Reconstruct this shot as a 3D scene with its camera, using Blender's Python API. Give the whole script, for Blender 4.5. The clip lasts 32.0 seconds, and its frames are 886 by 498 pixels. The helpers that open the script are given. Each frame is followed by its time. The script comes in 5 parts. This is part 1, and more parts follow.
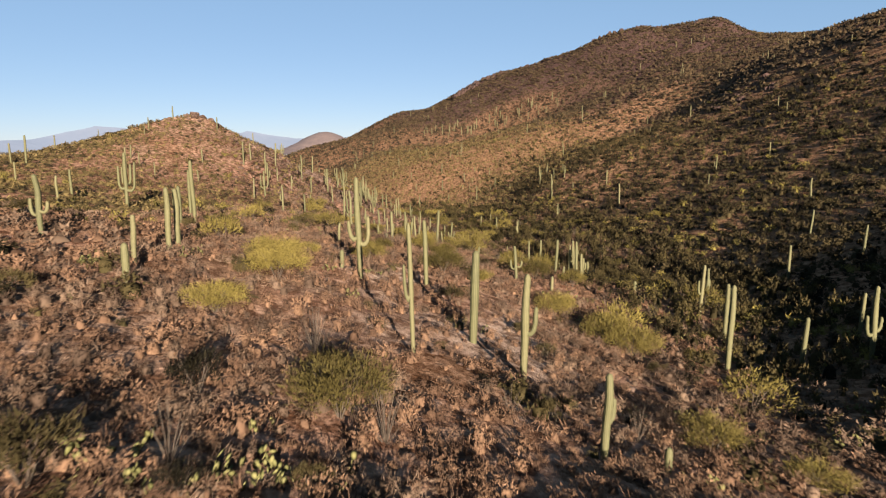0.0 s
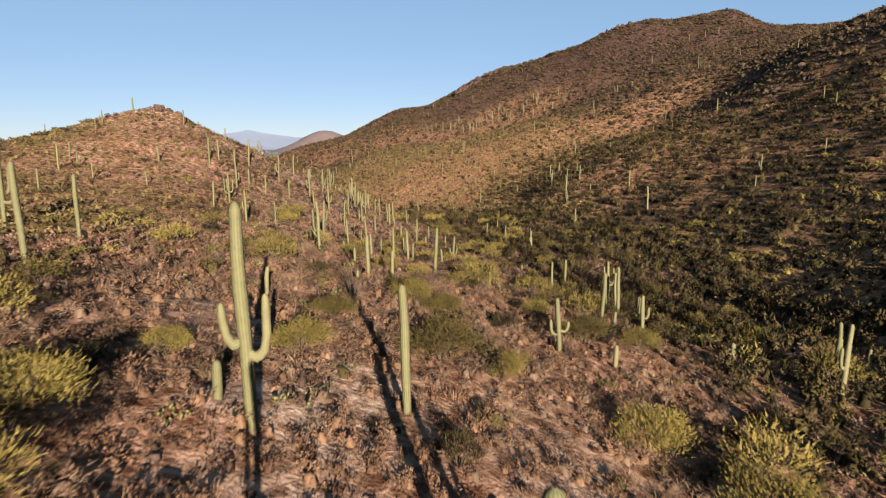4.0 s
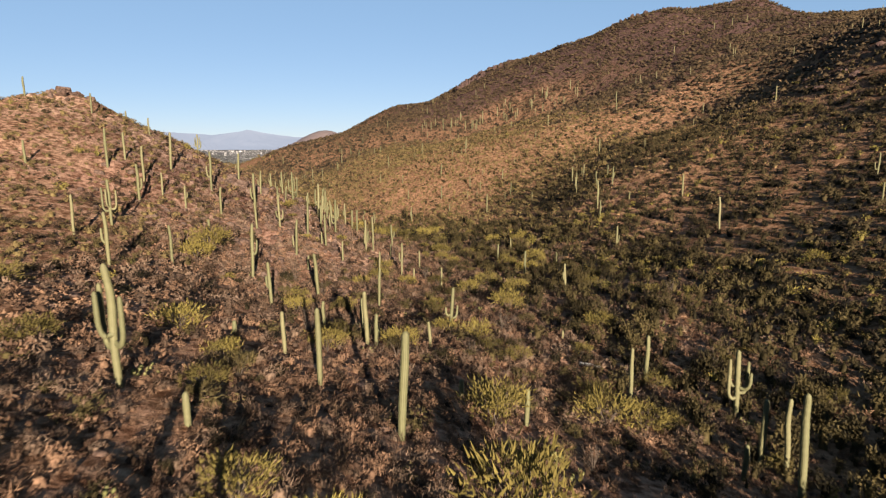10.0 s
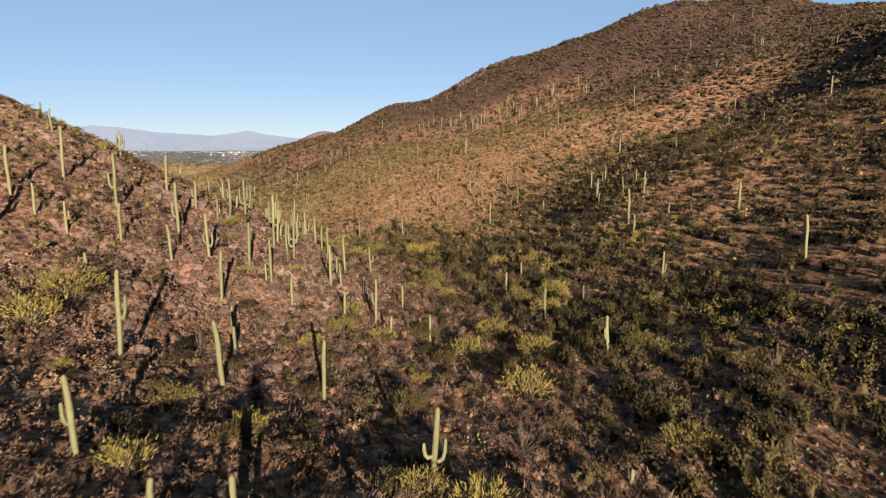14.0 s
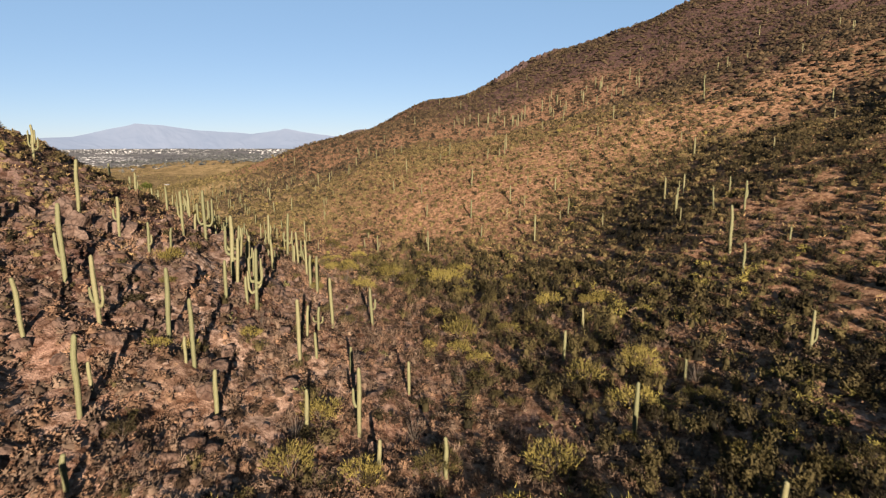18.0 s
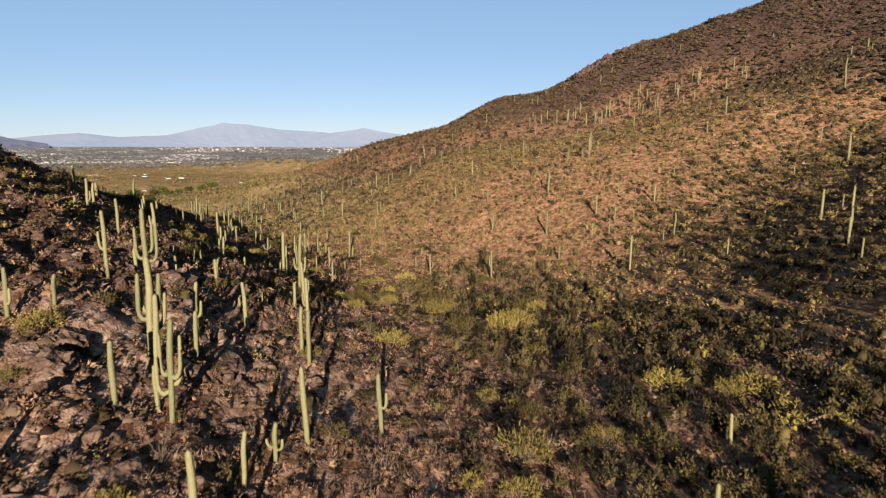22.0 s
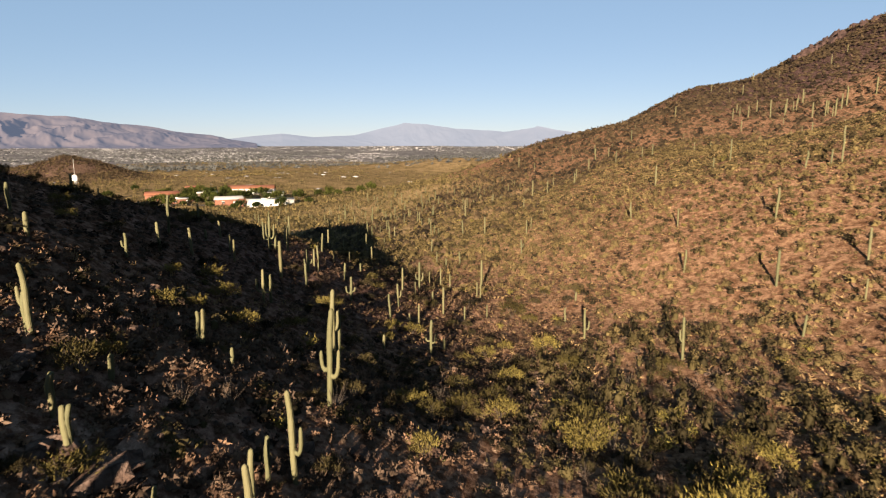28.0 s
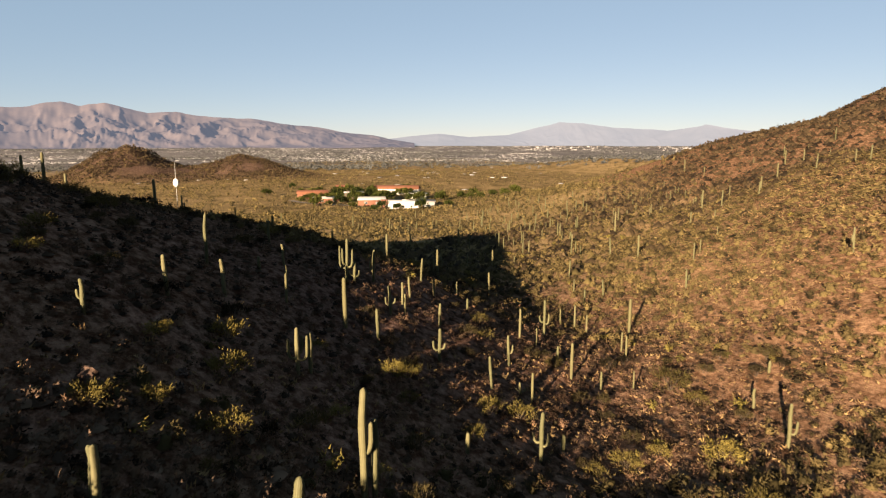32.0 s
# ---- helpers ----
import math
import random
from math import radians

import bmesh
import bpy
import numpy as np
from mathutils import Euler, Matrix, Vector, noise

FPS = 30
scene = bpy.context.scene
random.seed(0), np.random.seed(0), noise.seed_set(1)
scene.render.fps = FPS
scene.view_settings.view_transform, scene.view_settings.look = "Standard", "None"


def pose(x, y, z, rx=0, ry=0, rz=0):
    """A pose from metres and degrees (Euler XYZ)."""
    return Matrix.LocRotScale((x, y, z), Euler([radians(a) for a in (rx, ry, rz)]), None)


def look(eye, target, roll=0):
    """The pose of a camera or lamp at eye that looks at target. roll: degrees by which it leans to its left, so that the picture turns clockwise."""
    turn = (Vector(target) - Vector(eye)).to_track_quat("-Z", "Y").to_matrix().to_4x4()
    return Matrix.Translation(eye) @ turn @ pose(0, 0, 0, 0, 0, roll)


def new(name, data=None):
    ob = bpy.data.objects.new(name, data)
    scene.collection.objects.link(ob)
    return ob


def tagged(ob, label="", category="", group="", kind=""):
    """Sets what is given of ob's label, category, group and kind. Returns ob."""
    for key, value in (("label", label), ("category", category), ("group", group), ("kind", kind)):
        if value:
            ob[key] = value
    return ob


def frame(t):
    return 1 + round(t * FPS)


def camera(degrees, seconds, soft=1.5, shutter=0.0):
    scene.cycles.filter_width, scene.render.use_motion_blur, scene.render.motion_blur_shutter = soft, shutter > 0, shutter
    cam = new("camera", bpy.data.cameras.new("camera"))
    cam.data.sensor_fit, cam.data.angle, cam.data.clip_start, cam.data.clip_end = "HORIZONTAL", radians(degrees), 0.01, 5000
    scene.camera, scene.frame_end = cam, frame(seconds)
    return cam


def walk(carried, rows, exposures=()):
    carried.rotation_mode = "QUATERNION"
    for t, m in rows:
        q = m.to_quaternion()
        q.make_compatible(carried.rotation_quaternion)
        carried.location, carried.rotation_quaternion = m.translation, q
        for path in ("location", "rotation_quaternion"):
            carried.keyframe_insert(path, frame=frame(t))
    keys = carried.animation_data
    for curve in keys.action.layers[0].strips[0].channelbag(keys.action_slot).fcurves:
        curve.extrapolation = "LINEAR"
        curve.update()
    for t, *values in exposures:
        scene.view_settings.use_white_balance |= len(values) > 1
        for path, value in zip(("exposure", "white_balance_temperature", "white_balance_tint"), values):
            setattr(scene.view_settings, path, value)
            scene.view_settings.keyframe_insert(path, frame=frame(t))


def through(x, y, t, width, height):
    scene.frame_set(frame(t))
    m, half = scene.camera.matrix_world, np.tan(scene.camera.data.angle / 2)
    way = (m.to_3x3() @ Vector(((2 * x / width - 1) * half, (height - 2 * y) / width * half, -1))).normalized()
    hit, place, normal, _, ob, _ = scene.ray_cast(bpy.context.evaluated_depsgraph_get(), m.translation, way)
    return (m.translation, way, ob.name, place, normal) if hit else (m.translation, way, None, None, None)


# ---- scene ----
cam = camera(72.64, 32.0, soft=1.2, shutter=0.5)
# seconds, place, tilt, turn, roll
PATH = [
    (0, 0.00, 0.00, 40.00, 80.35, -0.31, -0.16),
    (0.5, 0.04, 3.44, 39.96, 80.35, -0.29, -0.04),
    (1, 0.10, 6.88, 39.91, 80.35, -0.32, -0.04),
    (1.5, 0.17, 10.35, 39.86, 80.35, -0.30, -0.10),
    (2, 0.23, 13.85, 39.82, 80.34, -0.28, -0.11),
    (2.5, 0.28, 17.43, 39.81, 80.30, -0.28, -0.08),
    (3, 0.28, 21.07, 39.75, 80.25, -0.26, -0.11),
    (3.5, 0.28, 24.78, 39.64, 80.24, -0.24, -0.15),
    (5.5, 0.48, 40.48, 38.87, 80.26, -0.19, -0.33),
    (6, 0.52, 44.53, 38.76, 80.26, -0.15, -0.29),
    (6.5, 0.55, 48.63, 38.70, 80.25, -0.15, -0.27),
    (7, 0.60, 52.76, 38.65, 80.23, -0.12, -0.24),
    (7.5, 0.72, 56.88, 38.59, 80.23, -0.10, -0.23),
    (8, 0.90, 60.97, 38.54, 80.23, -0.08, -0.26),
    (8.5, 1.11, 65.04, 38.49, 80.25, -0.07, -0.25),
    (9, 1.33, 69.13, 38.44, 80.26, -0.07, -0.23),
    (9.5, 1.55, 73.24, 38.39, 80.26, -0.06, -0.23),
    (10, 1.77, 77.41, 38.36, 80.27, -0.07, -0.17),
    (10.5, 1.96, 81.60, 38.35, 80.27, -0.07, -0.13),
    (11, 2.16, 85.78, 38.32, 80.27, -0.10, -0.07),
    (11.5, 2.38, 89.98, 38.27, 80.29, -0.10, -0.08),
    (12, 2.61, 94.22, 38.22, 80.30, -0.08, -0.08),
    (12.5, 2.83, 98.52, 38.17, 80.34, -0.07, -0.08),
    (13, 3.05, 102.83, 38.13, 80.35, -0.07, -0.10),
    (13.5, 3.25, 107.15, 38.10, 80.37, -0.04, -0.12),
    (14, 3.43, 111.51, 38.11, 80.37, -0.02, -0.11),
    (14.5, 3.57, 115.93, 38.18, 80.36, -0.02, -0.13),
    (16.5, 3.90, 133.98, 38.51, 80.20, 0.99, -0.02),
    (17, 4.00, 138.47, 38.52, 80.20, 1.82, -0.03),
    (17.5, 4.09, 142.93, 38.51, 80.19, 2.60, 0.00),
    (18, 4.18, 147.36, 38.47, 80.21, 3.49, -0.03),
    (18.5, 4.25, 151.75, 38.43, 80.21, 4.42, -0.05),
    (19, 4.31, 156.13, 38.39, 80.19, 5.32, -0.05),
    (19.5, 4.30, 160.48, 38.35, 80.18, 6.21, -0.04),
    (20, 4.22, 164.80, 38.30, 80.19, 7.06, 0.03),
    (20.5, 4.07, 169.10, 38.25, 80.17, 7.90, 0.16),
    (21, 3.87, 173.39, 38.22, 80.17, 8.76, 0.20),
    (21.5, 3.63, 177.67, 38.22, 80.15, 9.62, 0.24),
    (22, 3.37, 181.94, 38.24, 80.16, 10.51, 0.25),
    (22.5, 3.08, 186.16, 38.28, 80.16, 11.41, 0.27),
    (23, 2.75, 190.31, 38.34, 80.13, 12.30, 0.21),
    (23.5, 2.36, 194.39, 38.40, 80.10, 13.19, 0.21),
    (24, 1.89, 198.44, 38.46, 80.08, 14.10, 0.21),
    (24.5, 1.37, 202.46, 38.51, 80.07, 15.11, 0.24),
    (25, 0.79, 206.43, 38.58, 80.03, 16.34, 0.29),
    (25.5, 0.16, 210.30, 38.64, 79.98, 17.86, 0.26),
    (27.5, -2.82, 224.60, 38.69, 80.00, 25.04, 0.06),
    (28, -3.79, 228.15, 38.74, 79.99, 26.86, 0.03),
    (28.5, -4.86, 231.69, 38.78, 79.97, 28.66, 0.08),
    (29, -6.05, 235.17, 38.82, 79.97, 30.45, 0.04),
    (29.5, -7.32, 238.59, 38.84, 79.98, 32.25, 0.02),
    (30, -8.67, 241.96, 38.86, 80.00, 34.03, 0.04),
    (30.5, -10.08, 245.26, 38.89, 80.01, 35.83, 0.09),
    (31, -11.52, 248.47, 38.94, 80.00, 37.64, 0.09),
    (31.5, -12.99, 251.61, 39.00, 79.98, 39.47, 0.05),
    (32, -14.47, 254.71, 39.06, 79.96, 41.25, -0.01),
]
walk(cam, [(t, pose(x, y, z, tilt, 0, turn) @ pose(0, 0, 0, 0, 0, roll)) for t, x, y, z, tilt, turn, roll in PATH],
     exposures=[(0, 2.6, 6500, 10), (25, 2.6, 6500, 10), (28, 2.62, 7050, 12), (32, 2.67, 8050, 14)])

# ---- light ----
SUN_AZ, SUN_EL = 165.0, 12.5   # degrees clockwise from +y, and above the horizon
world = bpy.data.worlds.new("desert_sky")
scene.world = world
world.use_nodes = True
wn = world.node_tree.nodes
sky = wn.new("ShaderNodeTexSky")
sky.sky_type = "NISHITA"
sky.sun_disc = False
sky.sun_elevation, sky.sun_rotation = radians(SUN_EL), radians(SUN_AZ)
sky.altitude, sky.air_density, sky.dust_density, sky.ozone_density = 900, 0.7, 0.15, 1.0
wn["Background"].inputs["Strength"].default_value = 0.0165
haze = wn.new("ShaderNodeMix")
haze.data_type = "RGBA"
haze.inputs[0].default_value, haze.inputs[7].default_value = 0.5, (3.45, 6.3, 9.7, 1)
tint = wn.new("ShaderNodeMix")
tint.data_type, tint.blend_type = "RGBA", "MULTIPLY"
tint.inputs[0].default_value, tint.inputs[7].default_value = 1.0, (1.2, 1.02, 1.02, 1)
world.node_tree.links.new(sky.outputs[0], tint.inputs[6])
world.node_tree.links.new(tint.outputs[2], haze.inputs[6])
world.node_tree.links.new(haze.outputs[2], wn["Background"].inputs["Color"])
sun_data = bpy.data.lights.new("sun", "SUN")
sun_data.energy, sun_data.angle, sun_data.color = 6.0, radians(0.53), (1.0, 0.84, 0.68)
sun = new("sun", sun_data)
s_dir = Vector((math.sin(radians(SUN_AZ)) * math.cos(radians(SUN_EL)), math.cos(radians(SUN_AZ)) * math.cos(radians(SUN_EL)), math.sin(radians(SUN_EL))))
sun.matrix_world = look(s_dir * 300, (0, 0, 0))

# ---- materials ----


def mat(name, rough=0.85, bump=0.0, bump_scale=4.0, spec=0.12):
    """A material with its principled shader; returns material, nodes, links, shader."""
    m = bpy.data.materials.new(name)
    m.use_nodes = True
    n, l = m.node_tree.nodes, m.node_tree.links
    b = n["Principled BSDF"]
    b.inputs["Roughness"].default_value = rough
    b.inputs["Specular IOR Level"].default_value = spec
    if bump:
        tex = n.new("ShaderNodeTexNoise")
        tex.inputs["Scale"].default_value, tex.inputs["Detail"].default_value = bump_scale, 6
        co = n.new("ShaderNodeNewGeometry")
        l.new(co.outputs["Position"], tex.inputs["Vector"])
        bp = n.new("ShaderNodeBump")
        bp.inputs["Strength"].default_value, bp.inputs["Distance"].default_value = bump, 0.3
        l.new(tex.outputs["Fac"], bp.inputs["Height"])
        l.new(bp.outputs["Normal"], b.inputs["Normal"])
    return m, n, l, b


def ramp(n, l, fac, stops):
    r = n.new("ShaderNodeValToRGB")
    while len(r.color_ramp.elements) < len(stops):
        r.color_ramp.elements.new(0.5)
    for e, (p, c) in zip(r.color_ramp.elements, stops):
        e.position, e.color = p, (*c, 1)
    l.new(fac, r.inputs["Fac"])
    return r.outputs["Color"]


def noise_tex(n, l, scale, detail=5.0, rough=0.6, local=False):
    t = n.new("ShaderNodeTexNoise")
    t.inputs["Scale"].default_value, t.inputs["Detail"].default_value, t.inputs["Roughness"].default_value = scale, detail, rough
    if local:
        c = n.new("ShaderNodeTexCoord")
        l.new(c.outputs["Object"], t.inputs["Vector"])
    else:
        c = n.new("ShaderNodeNewGeometry")
        l.new(c.outputs["Position"], t.inputs["Vector"])
    return t.outputs["Fac"]


def mix(n, l, fac, a, b, mode="MIX"):
    m = n.new("ShaderNodeMix")
    m.data_type, m.blend_type = "RGBA", mode
    if isinstance(fac, float):
        m.inputs[0].default_value = fac
    else:
        l.new(fac, m.inputs[0])
    for i, v in ((6, a), (7, b)):
        if isinstance(v, tuple):
            m.inputs[i].default_value = (*v, 1)
        else:
            l.new(v, m.inputs[i])
    return m.outputs[2]


def soil_material():
    m, n, l, b = mat("desert_soil", 1.0, 0.55, 5.0, 0.0)
    big = noise_tex(n, l, 0.09, 6, 0.65)
    fine = noise_tex(n, l, 1.5, 10, 0.78)
    grit = noise_tex(n, l, 11.0, 4, 0.7)
    tan = ramp(n, l, fine, [(0.32, (0.062, 0.035, 0.023)), (0.5, (0.155, 0.092, 0.064)), (0.68, (0.23, 0.155, 0.118))])
    red = ramp(n, l, fine, [(0.32, (0.06, 0.034, 0.02)), (0.5, (0.126, 0.076, 0.047)), (0.7, (0.178, 0.115, 0.075))])
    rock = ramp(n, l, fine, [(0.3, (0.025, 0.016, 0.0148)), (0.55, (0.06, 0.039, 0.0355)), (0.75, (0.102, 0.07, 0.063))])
    attr = n.new("ShaderNodeAttribute")
    attr.attribute_name = "soil"
    sep = n.new("ShaderNodeSeparateColor")
    l.new(attr.outputs["Color"], sep.inputs[0])
    patch = ramp(n, l, big, [(0.42, (0, 0, 0)), (0.6, (1, 1, 1))])
    near = mix(n, l, patch, red, tan)
    slope = mix(n, l, sep.outputs[0], near, red)
    chalk = ramp(n, l, fine, [(0.3, (0.113, 0.0767, 0.0562)), (0.5, (0.215, 0.161, 0.127)), (0.7, (0.281, 0.224, 0.185))])
    rock_and_shade = mix(n, l, attr.outputs["Alpha"], mix(n, l, sep.outputs[2], slope, rock), chalk)
    scrub = ramp(n, l, noise_tex(n, l, 0.05, 8, 0.75), [(0.35, (0.052, 0.0395, 0.0195)), (0.52, (0.106, 0.077, 0.04)), (0.7, (0.158, 0.112, 0.064))])
    litter = ramp(n, l, noise_tex(n, l, 0.85, 7, 0.7), [(0.42, (0.25, 0.19, 0.15)), (0.58, (1, 1, 1))])
    inv = n.new("ShaderNodeMath")
    inv.operation, inv.use_clamp = "MULTIPLY_ADD", True
    inv.inputs[1].default_value, inv.inputs[2].default_value = -0.12, 0.9
    l.new(sep.outputs[0], inv.inputs[0])
    rock_and_shade = mix(n, l, inv.outputs[0], rock_and_shade, litter, "MULTIPLY")
    plain = mix(n, l, sep.outputs[1], rock_and_shade, scrub)
    # city ground fades to blue-grey with distance: haze put into its colour
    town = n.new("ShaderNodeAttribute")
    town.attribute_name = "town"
    hazed_lots = ramp(n, l, noise_tex(n, l, 0.012, 9, 0.8), [(0.36, (0.042, 0.043, 0.046)), (0.52, (0.077, 0.076, 0.078)), (0.68, (0.122, 0.116, 0.115))])
    plain = mix(n, l, town.outputs["Fac"], plain, hazed_lots)
    l.new(mix(n, l, 0.35, plain, ramp(n, l, grit, [(0.35, (0.25, 0.2, 0.17)), (0.65, (0.85, 0.8, 0.75))]), "OVERLAY"), b.inputs["Base Color"])
    return m


def leaf_material(name, dark, light, rough=0.7, through=0.12):
    """Foliage whose colour runs from dark to light by plant and by clump."""
    m, n, l, b = mat(name, rough, 0, 0, 0.02)
    g = n.new("ShaderNodeNewGeometry")
    o = n.new("ShaderNodeObjectInfo")
    at = n.new("ShaderNodeAttribute")
    at.attribute_name = "plant"
    add = n.new("ShaderNodeMath")
    add.operation = "ADD"
    l.new(at.outputs["Fac"], add.inputs[0])
    l.new(o.outputs["Random"], add.inputs[1])
    each = n.new("ShaderNodeMath")
    each.operation = "FRACT"
    l.new(add.outputs[0], each.inputs[0])
    half = n.new("ShaderNodeMix")
    half.inputs[0].default_value = 0.2
    l.new(each.outputs[0], half.inputs[2])
    l.new(g.outputs["Random Per Island"], half.inputs[3])
    mid = tuple((a + c) / 2 for a, c in zip(dark, light))
    col = ramp(n, l, half.outputs[0], [(0.1, dark), (0.5, mid), (0.95, light)])
    l.new(mix(n, l, 0.5, col, ramp(n, l, noise_tex(n, l, 0.7, 3), [(0.3, (0.35, 0.35, 0.35)), (0.7, (0.75, 0.75, 0.7))]), "OVERLAY"), b.inputs["Base Color"])
    tr = n.new("ShaderNodeBsdfTranslucent")
    l.new(col, tr.inputs["Color"])
    ms = n.new("ShaderNodeMixShader")
    ms.inputs[0].default_value = through
    l.new(b.outputs[0], ms.inputs[1])
    l.new(tr.outputs[0], ms.inputs[2])
    l.new(ms.outputs[0], n["Material Output"].inputs["Surface"])
    return m


def plain_material(name, dark, light, scale=3.0, rough=0.8, bump=0.3, local=False):
    m, n, l, b = mat(name, rough, bump, scale * 2)
    l.new(ramp(n, l, noise_tex(n, l, scale, 6, 0.65, local), [(0.3, dark), (0.7, light)]), b.inputs["Base Color"])
    return m


def hazy_material(name, dark, light, scale, airlight):
    """Backdrop rock; kilometres of bright air before it are put into colour and emission."""
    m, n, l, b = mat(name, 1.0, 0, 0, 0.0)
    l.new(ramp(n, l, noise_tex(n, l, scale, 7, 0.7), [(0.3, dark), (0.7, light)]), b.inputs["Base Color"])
    b.inputs["Emission Color"].default_value, b.inputs["Emission Strength"].default_value = (*airlight, 1), 1.0
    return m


def granite_material(name, dark, light, scale, rough, bump):
    """Weathered granite: stained in patches, with dark cracks and coarse relief."""
    m, n, l, b = mat(name, rough, bump, scale * 1.5)
    col = ramp(n, l, noise_tex(n, l, scale, 8, 0.72), [(0.32, dark), (0.68, light)])
    stain = ramp(n, l, noise_tex(n, l, 0.45, 5, 0.6), [(0.36, (0.5, 0.4, 0.34)), (0.62, (1, 1, 1))])
    cell = n.new("ShaderNodeTexVoronoi")
    cell.feature = "DISTANCE_TO_EDGE"
    cell.inputs["Scale"].default_value = 0.9
    warp = n.new("ShaderNodeNewGeometry")
    l.new(warp.outputs["Position"], cell.inputs["Vector"])
    crack = ramp(n, l, cell.outputs["Distance"], [(0.0, (0.3, 0.25, 0.22)), (0.07, (1, 1, 1))])
    l.new(mix(n, l, 0.8, mix(n, l, 1.0, col, stain, "MULTIPLY"), crack, "MULTIPLY"), b.inputs["Base Color"])
    return m


def cactus_material():
    m, n, l, b = mat("saguaro_skin", 0.7, 0.25, 14, 0.15)
    t = n.new("ShaderNodeTexCoord")
    sp = n.new("ShaderNodeSeparateXYZ")
    l.new(t.outputs["Object"], sp.inputs[0])
    o = n.new("ShaderNodeObjectInfo")
    green = ramp(n, l, o.outputs["Random"], [(0.0, (0.034, 0.0344, 0.0158)), (0.5, (0.0448, 0.0438, 0.0204)), (1.0, (0.058, 0.0533, 0.0272))])
    bark = ramp(n, l, sp.outputs["Z"], [(0.0, (1, 1, 1)), (0.14, (0, 0, 0))])
    wob = noise_tex(n, l, 3.0, 5)
    body = mix(n, l, 0.45, green, ramp(n, l, wob, [(0.3, (0.38, 0.36, 0.3)), (0.7, (0.68, 0.66, 0.56))]), "OVERLAY")
    rib = n.new("ShaderNodeAttribute")
    rib.attribute_name = "rib"
    body = mix(n, l, ramp(n, l, rib.outputs["Fac"], [(0.25, (0, 0, 0)), (0.95, (0.32, 0.32, 0.32))]), body, (0.105, 0.101, 0.0571))
    corky = mix(n, l, 0.5, bark, wob, "MULTIPLY")
    l.new(mix(n, l, corky, body, (0.058, 0.0438, 0.0287)), b.inputs["Base Color"])
    return m


SOIL = soil_material()
CACTUS = cactus_material()
PALO = leaf_material("palo_verde_leaf", (0.022, 0.018, 0.007), (0.096, 0.076, 0.022))
WASHPALO = leaf_material("wash_palo_verde_leaf", (0.028, 0.0245, 0.009), (0.1, 0.081, 0.023))
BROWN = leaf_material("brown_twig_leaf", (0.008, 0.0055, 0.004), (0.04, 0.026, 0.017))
OLIVE = leaf_material("creosote_leaf", (0.0045, 0.004, 0.0027), (0.037, 0.029, 0.0125))
BURSAGE = leaf_material("dry_bursage_leaf", (0.03, 0.018, 0.0125), (0.1, 0.06, 0.038))
STRAW = leaf_material("straw_leaf", (0.055, 0.036, 0.018), (0.15, 0.102, 0.05))
GREY = leaf_material("grey_twig_leaf", (0.028, 0.019, 0.014), (0.085, 0.058, 0.041))
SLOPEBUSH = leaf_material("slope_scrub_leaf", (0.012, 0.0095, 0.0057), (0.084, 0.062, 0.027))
# darker copy of the slope scrub: the slope's shade is in the leaf colour
SHADEBUSH = leaf_material("shade_toned_scrub_leaf", (0.005, 0.0044, 0.003), (0.032, 0.0245, 0.012))
MOUNTAINBUSH = leaf_material("mountain_scrub_leaf", (0.011, 0.0083, 0.006), (0.052, 0.036, 0.02))
GREEN = leaf_material("garden_tree_leaf", (0.00778, 0.0111, 0.0031), (0.0288, 0.031, 0.00778))
PLAINBUSH = leaf_material("plain_scrub_leaf", (0.022, 0.0178, 0.0085), (0.078, 0.058, 0.0245))
# haze over the city is put into this leaf colour
CITYTREE = leaf_material("hazed_city_tree_leaf", (0.026, 0.028, 0.028), (0.052, 0.053, 0.05))
PAD = leaf_material("prickly_pear_skin", (0.0448, 0.0448, 0.0172), (0.0855, 0.0788, 0.0344), 0.6, 0.05)
TWIG = plain_material("grey_wood", (0.0229, 0.0172, 0.0126), (0.0549, 0.0423, 0.0321), 6)
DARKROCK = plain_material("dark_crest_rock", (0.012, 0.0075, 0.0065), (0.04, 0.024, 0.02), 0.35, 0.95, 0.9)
STONE = granite_material("pink_granite", (0.0292, 0.0183, 0.0139), (0.0806, 0.0558, 0.0431), 1.6, 0.92, 1.0)
# three far rocks, tinted and made to glow in place of haze
FARROCK = hazy_material("far_range_haze_rock", (0.024, 0.0215, 0.0235), (0.053, 0.0425, 0.039), 0.006, (0.0175, 0.0225, 0.0355))
HILLROCK = hazy_material("far_hill_haze_rock", (0.045, 0.032, 0.026), (0.075, 0.053, 0.042), 0.02, (0.012, 0.013, 0.017))
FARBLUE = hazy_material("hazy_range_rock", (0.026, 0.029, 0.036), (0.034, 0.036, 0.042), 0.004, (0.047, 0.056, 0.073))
WHITE = plain_material("white_plaster", (0.27, 0.26, 0.24), (0.33, 0.32, 0.3), 0.4, 0.9, 0.1)
TERRACOTTA = plain_material("terracotta_tile", (0.0714, 0.0262, 0.0143), (0.107, 0.0454, 0.0262), 2.0, 0.9, 0.3)
BRICK = plain_material("red_brick", (0.0714, 0.0285, 0.0178), (0.0992, 0.0475, 0.0309), 2.0, 0.9, 0.3)
ROOFGREY = plain_material("pale_flat_roof", (0.146, 0.139, 0.129), (0.2, 0.193, 0.184), 0.6, 0.9, 0.1)
